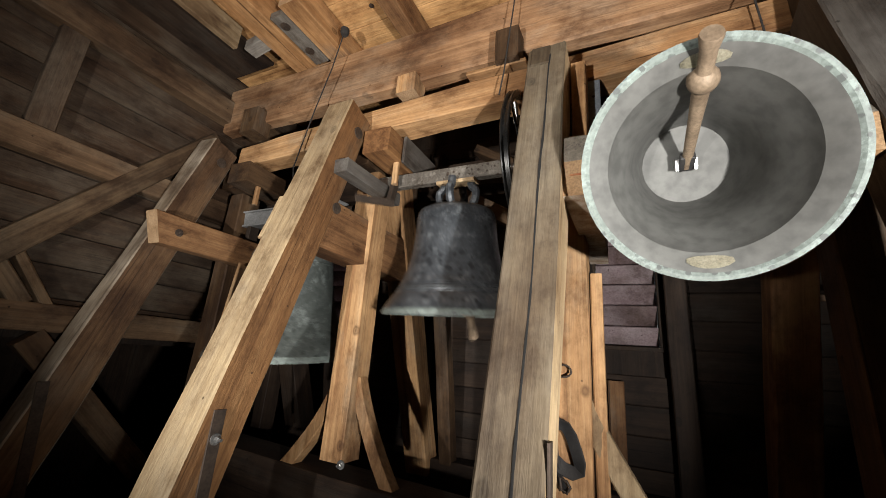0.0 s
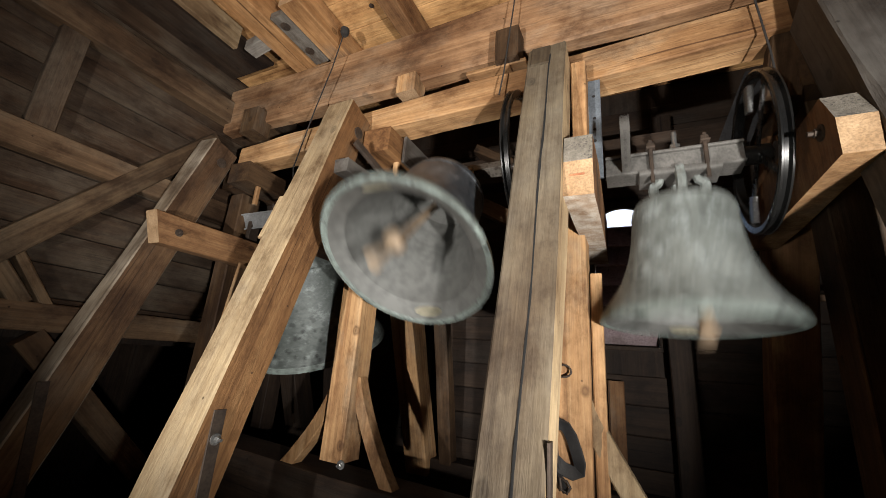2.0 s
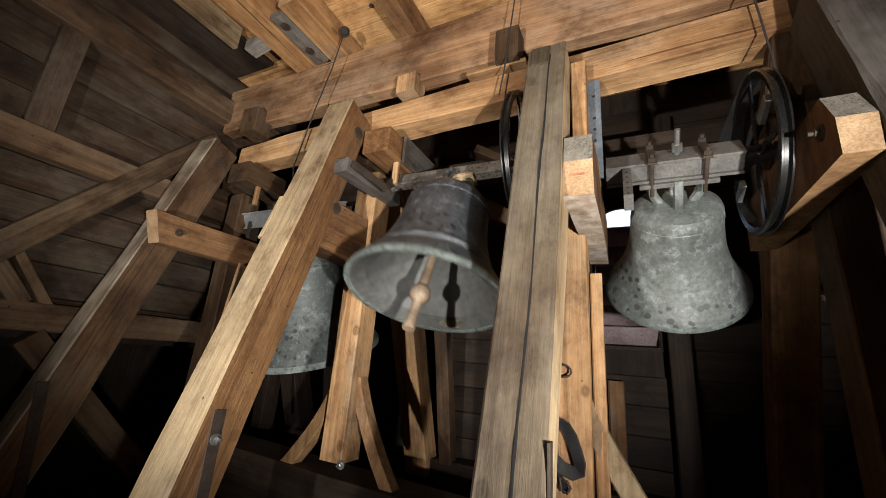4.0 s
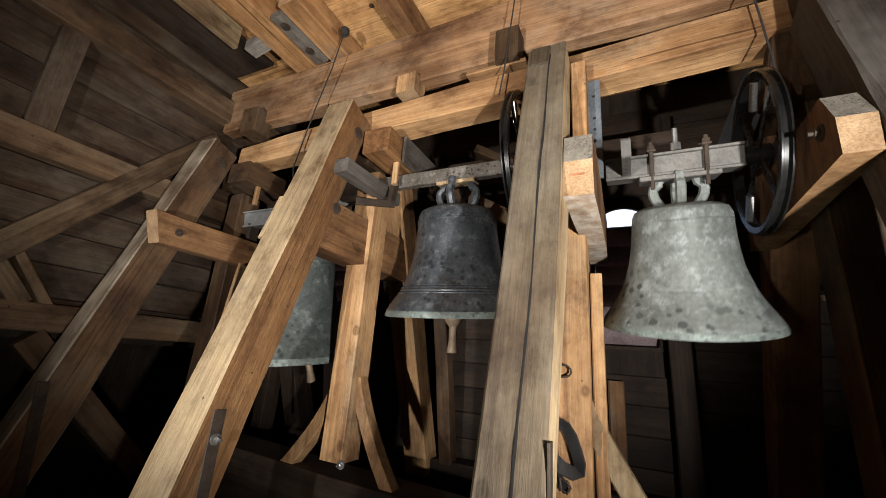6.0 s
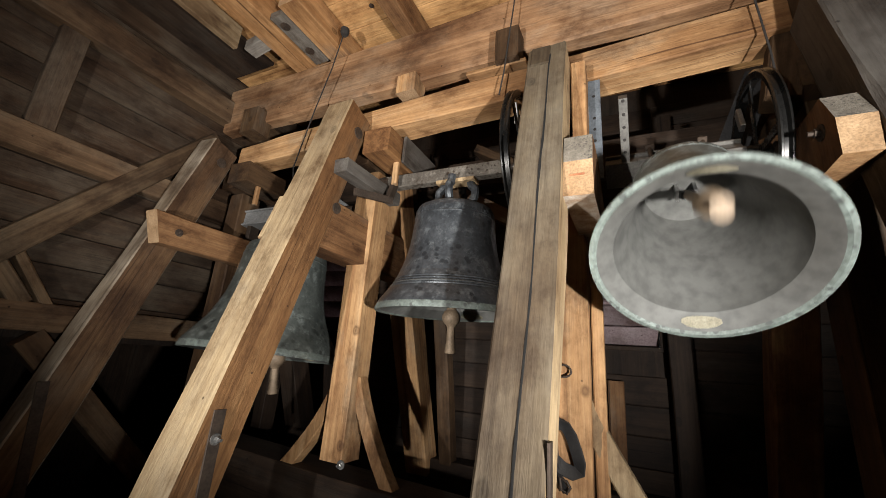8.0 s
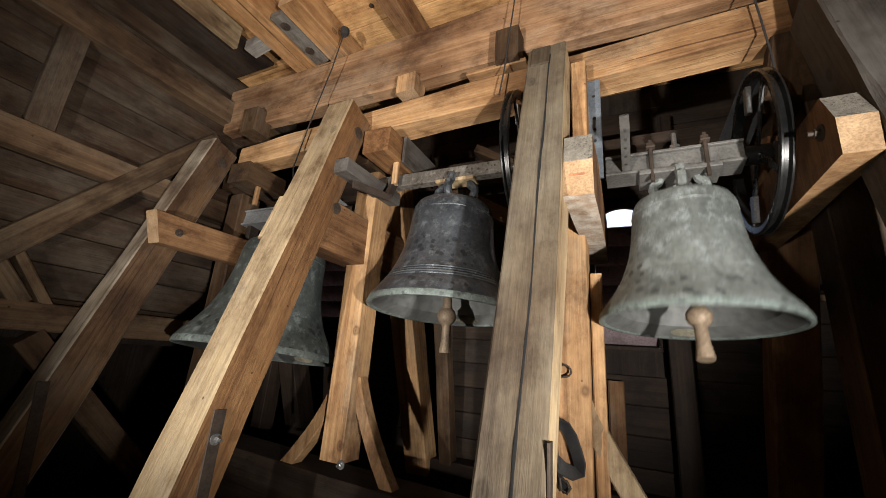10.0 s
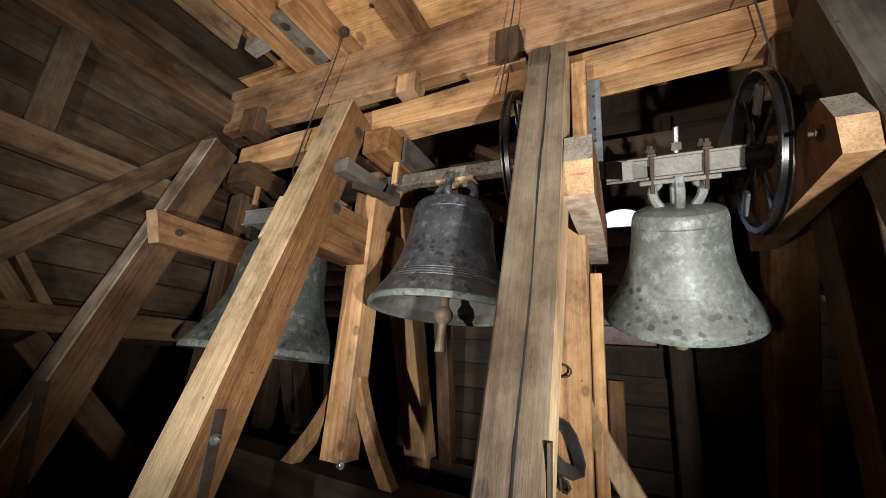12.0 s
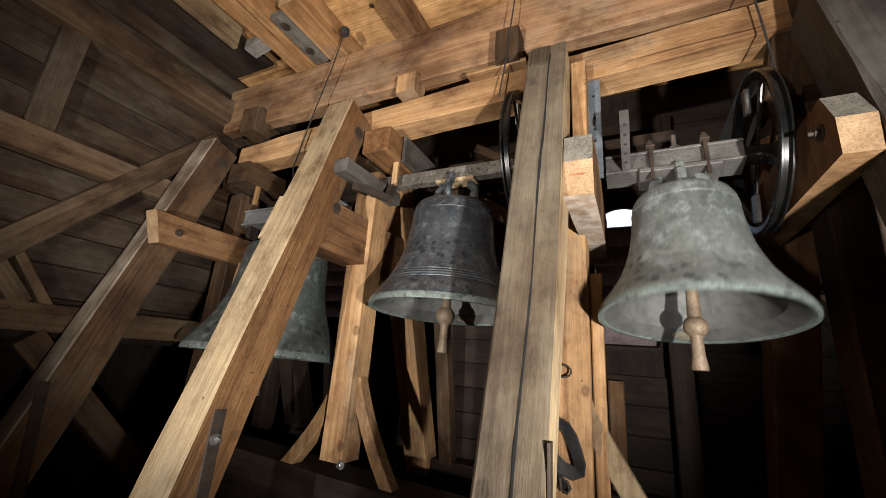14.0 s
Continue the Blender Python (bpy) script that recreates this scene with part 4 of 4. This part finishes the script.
            if nm == "striker_bar":
                holes(bar, [(0.0, 0.05 + 0.055 * k) for k in range(5)], t / 2 + 0.001, 0.006)
    return tagged(root, label, "bell", "swinging bells")


AXIS_C, AXIS_B, AXIS_A = P(0.222, 1.8, 0.893), P(-0.852, 1.85, 1.025), P(-2.11, 1.9, 0.913)
bell_c = bell("grey-green bronze bell with corrosion spots and yoke", 0.335, 0.706, M_BRONZE, -0.285, 0.235, 0.285, 0.31, 0.05,
              [(((-0.2, -0.05, 0.0), (-0.2, -0.33, 0.02)), 0.035, 0.07, "striker_bar")])
bell_b = bell("dark bronze bell with moulded bands between two struts", 0.39, 0.805, M_BRONZE_D, -0.53, 0.3, 0.385, 0.36, 0.04,
              [(((-0.4, -0.02, 0.03), (-0.37, -0.13, -0.17)), 0.03, 0.045, "crank_arm"), (((-0.36, -0.11, -0.165), (-0.43, -0.36, -0.2)), 0.02, 0.04, "crank_arm")], M_RUSTY, True, True)
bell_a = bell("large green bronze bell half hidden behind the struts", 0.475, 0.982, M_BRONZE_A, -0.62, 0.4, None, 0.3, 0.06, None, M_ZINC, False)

# bearings that carry the axles
def bearing(at, z_under, label):
    bm = bmesh.new()
    h = at.z - z_under
    box(bm, -0.022, 0.022, -0.09, 0.09, -h, -h + 0.02, 0.003)
    box(bm, -0.02, 0.02, -0.04, 0.04, -h + 0.02, 0.0, 0.004)
    tube(bm, [(-0.024, 0, 0), (0.024, 0, 0)], 0.045, 18)
    ob = part("bearing", bm, M_IRON)
    ob.location = at
    return tagged(ob, label, "bearing", "axle bearings")


for ax, xs, zs in ((AXIS_C, (-0.142, 0.588), (0.82, 0.83)), (AXIS_B, (-1.335, -0.26), (1.005, 1.0)), (AXIS_A, (-2.555, -1.54), (0.73, 0.82))):
    for x, z in zip(xs, zs):
        bearing(Vector((x, ax.y, ax.z)), Z0 + z, "dark iron bearing that carries the bell axle")

# ---- boards of the walls ----
def boards(wall, name, n0, n1, make, mat):
    me = None
    for i in range(n0, n1):
        if me is None:
            bm, m = make(i)
            ob = part(name, bm, mat, wall)
            me = ob.data
        else:
            m = make(i)[1]
            ob = new(name, me)
            ob.parent = wall
        ob.matrix_basis = m


def wall_board_left(i):
    bm = bmesh.new()
    box(bm, -0.012, 0.012, -0.0925, 0.0925, 0, 4.9, 0.004)
    r = random.Random(i)
    return bm, Matrix.Translation((XL - 0.014 + 0.006 * r.random(), YF - 0.1, 0.1 + 0.19 * i)) @ Matrix.Rotation(radians(-90), 4, "X")


boards(wall_left, "board", 7, 19, wall_board_left, W_WALL)


def wall_board_back(x0, x1):
    def make(i):
        bm = bmesh.new()
        box(bm, -0.0925, 0.0925, -0.012, 0.012, 0, x1 - x0 - 0.004, 0.004)
        r = random.Random(i + 50)
        return bm, Matrix.Translation((x0 + 0.002, YB + 0.016 - 0.006 * r.random(), 0.1 + 0.19 * i)) @ Matrix.Rotation(radians(90), 4, "Y")
    return make


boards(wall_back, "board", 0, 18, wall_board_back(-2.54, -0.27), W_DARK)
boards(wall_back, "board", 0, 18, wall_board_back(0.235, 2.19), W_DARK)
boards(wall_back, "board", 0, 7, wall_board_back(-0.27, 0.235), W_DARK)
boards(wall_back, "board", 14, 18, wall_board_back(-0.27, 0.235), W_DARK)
for x in (0.29, 1.3, -1.6):
    timber("wall_post", P(x, 3.03, -1.3), P(x, 3.03, 1.9), 0.13, 0.1, W_DARK, (1, 0, 0), None, "brown upright of the back wall", "post", WF)

# ---- what moves ----
def swing(at, deg):
    return Matrix.Translation(at) @ Matrix.Rotation(radians(-deg), 4, "X")


def curve_at(t, knots):
    ts, vs = [k[0] for k in knots], [k[1] for k in knots]
    return float(np.interp(t, ts, vs))


def phase(t, peaks, half):
    """Half a turn from peak to peak; the first one listed is a forward peak, or a back one where half is 1."""
    return math.pi * (float(np.interp(t, peaks, range(len(peaks)))) + half)


SWINGS = {
    "c": ((-0.02, 0.8, 1.61, 2.41, 3.21, 4.04, 4.87, 5.68, 6.49, 7.28, 8.08, 8.86, 9.65, 10.42, 11.2, 11.97, 12.75, 13.52, 14.3), 0,
          ((0, 63), (1.6, 60), (3.2, 55), (4.87, 50), (6.5, 44), (8.1, 41), (9.65, 36), (11.2, 31.5), (12.75, 29.5), (14.3, 28)),
          ((0, 33), (6.5, 30), (8, 31), (11, 9), (14, 6)), ((0, 0), (8, 0), (11, 0.25), (14, 0.4)), 0.0),
    "b": ((-0.37, 0.47, 1.3, 2.15, 2.95, 3.75, 4.56, 5.38, 6.16, 6.98, 7.8, 8.63, 9.48, 10.3, 11.1, 11.9, 12.7, 13.5, 14.3), 1,
          ((-0.3, 50), (0.52, 50), (1.36, 44), (2.17, 40), (2.98, 35), (3.78, 30), (4.59, 25.5), (5.4, 21), (6.2, 12.5), (7.03, 9), (7.84, 6.5), (8.66, 4.5), (10.3, 2), (12, 0.8), (14.3, 0.3)),
          ((0, 26), (3, 22), (5, 5), (8, 4), (14, 3)), ((0, 0), (3, 0), (5, 0.8), (14, 0.9)), 3.2),
    "a": ((-0.5, 0.38, 1.25, 2.13, 3.02, 3.92, 4.82, 5.72, 6.62, 7.51, 8.4, 9.3, 10.2, 11.1, 12.0, 12.9, 13.8, 14.7), 0,
          ((0, 38), (1.25, 36), (3.02, 28.5), (4.82, 23), (6.62, 17), (8.4, 10), (10.2, 5), (11.1, 4), (12, 1.5), (14.7, 0.5)),
          ((0, 24), (3, 22), (6.6, 16), (10, 5), (14, 3)), ((0, 0), (6, 0.1), (10, 0.5), (14, 0.6)), 2.5),
}


def motions():
    for thing, at, key in ((bell_c, AXIS_C, "c"), (bell_b, AXIS_B, "b"), (bell_a, AXIS_A, "a")):
        peaks, half, amp, clap, hang, rest = SWINGS[key]
        rows, crow = [], []
        clapper = [o for o in thing.children if o.name.startswith("clapper") and o.type == "EMPTY"][0]
        piv = clapper.location.copy()
        for i in range(281):
            t = i / 20
            ph = phase(t, peaks, half)
            deg = rest + curve_at(t, amp) * math.cos(ph)
            rows.append((t, swing(at, deg)))
            c = max(-1.0, min(1.0, 1.5 * math.cos(ph - radians(41))))
            crow.append((t, swing(piv, curve_at(t, clap) * c - curve_at(t, hang) * deg)))
        walk(thing, rows)
        walk(clapper, crow)


motions()
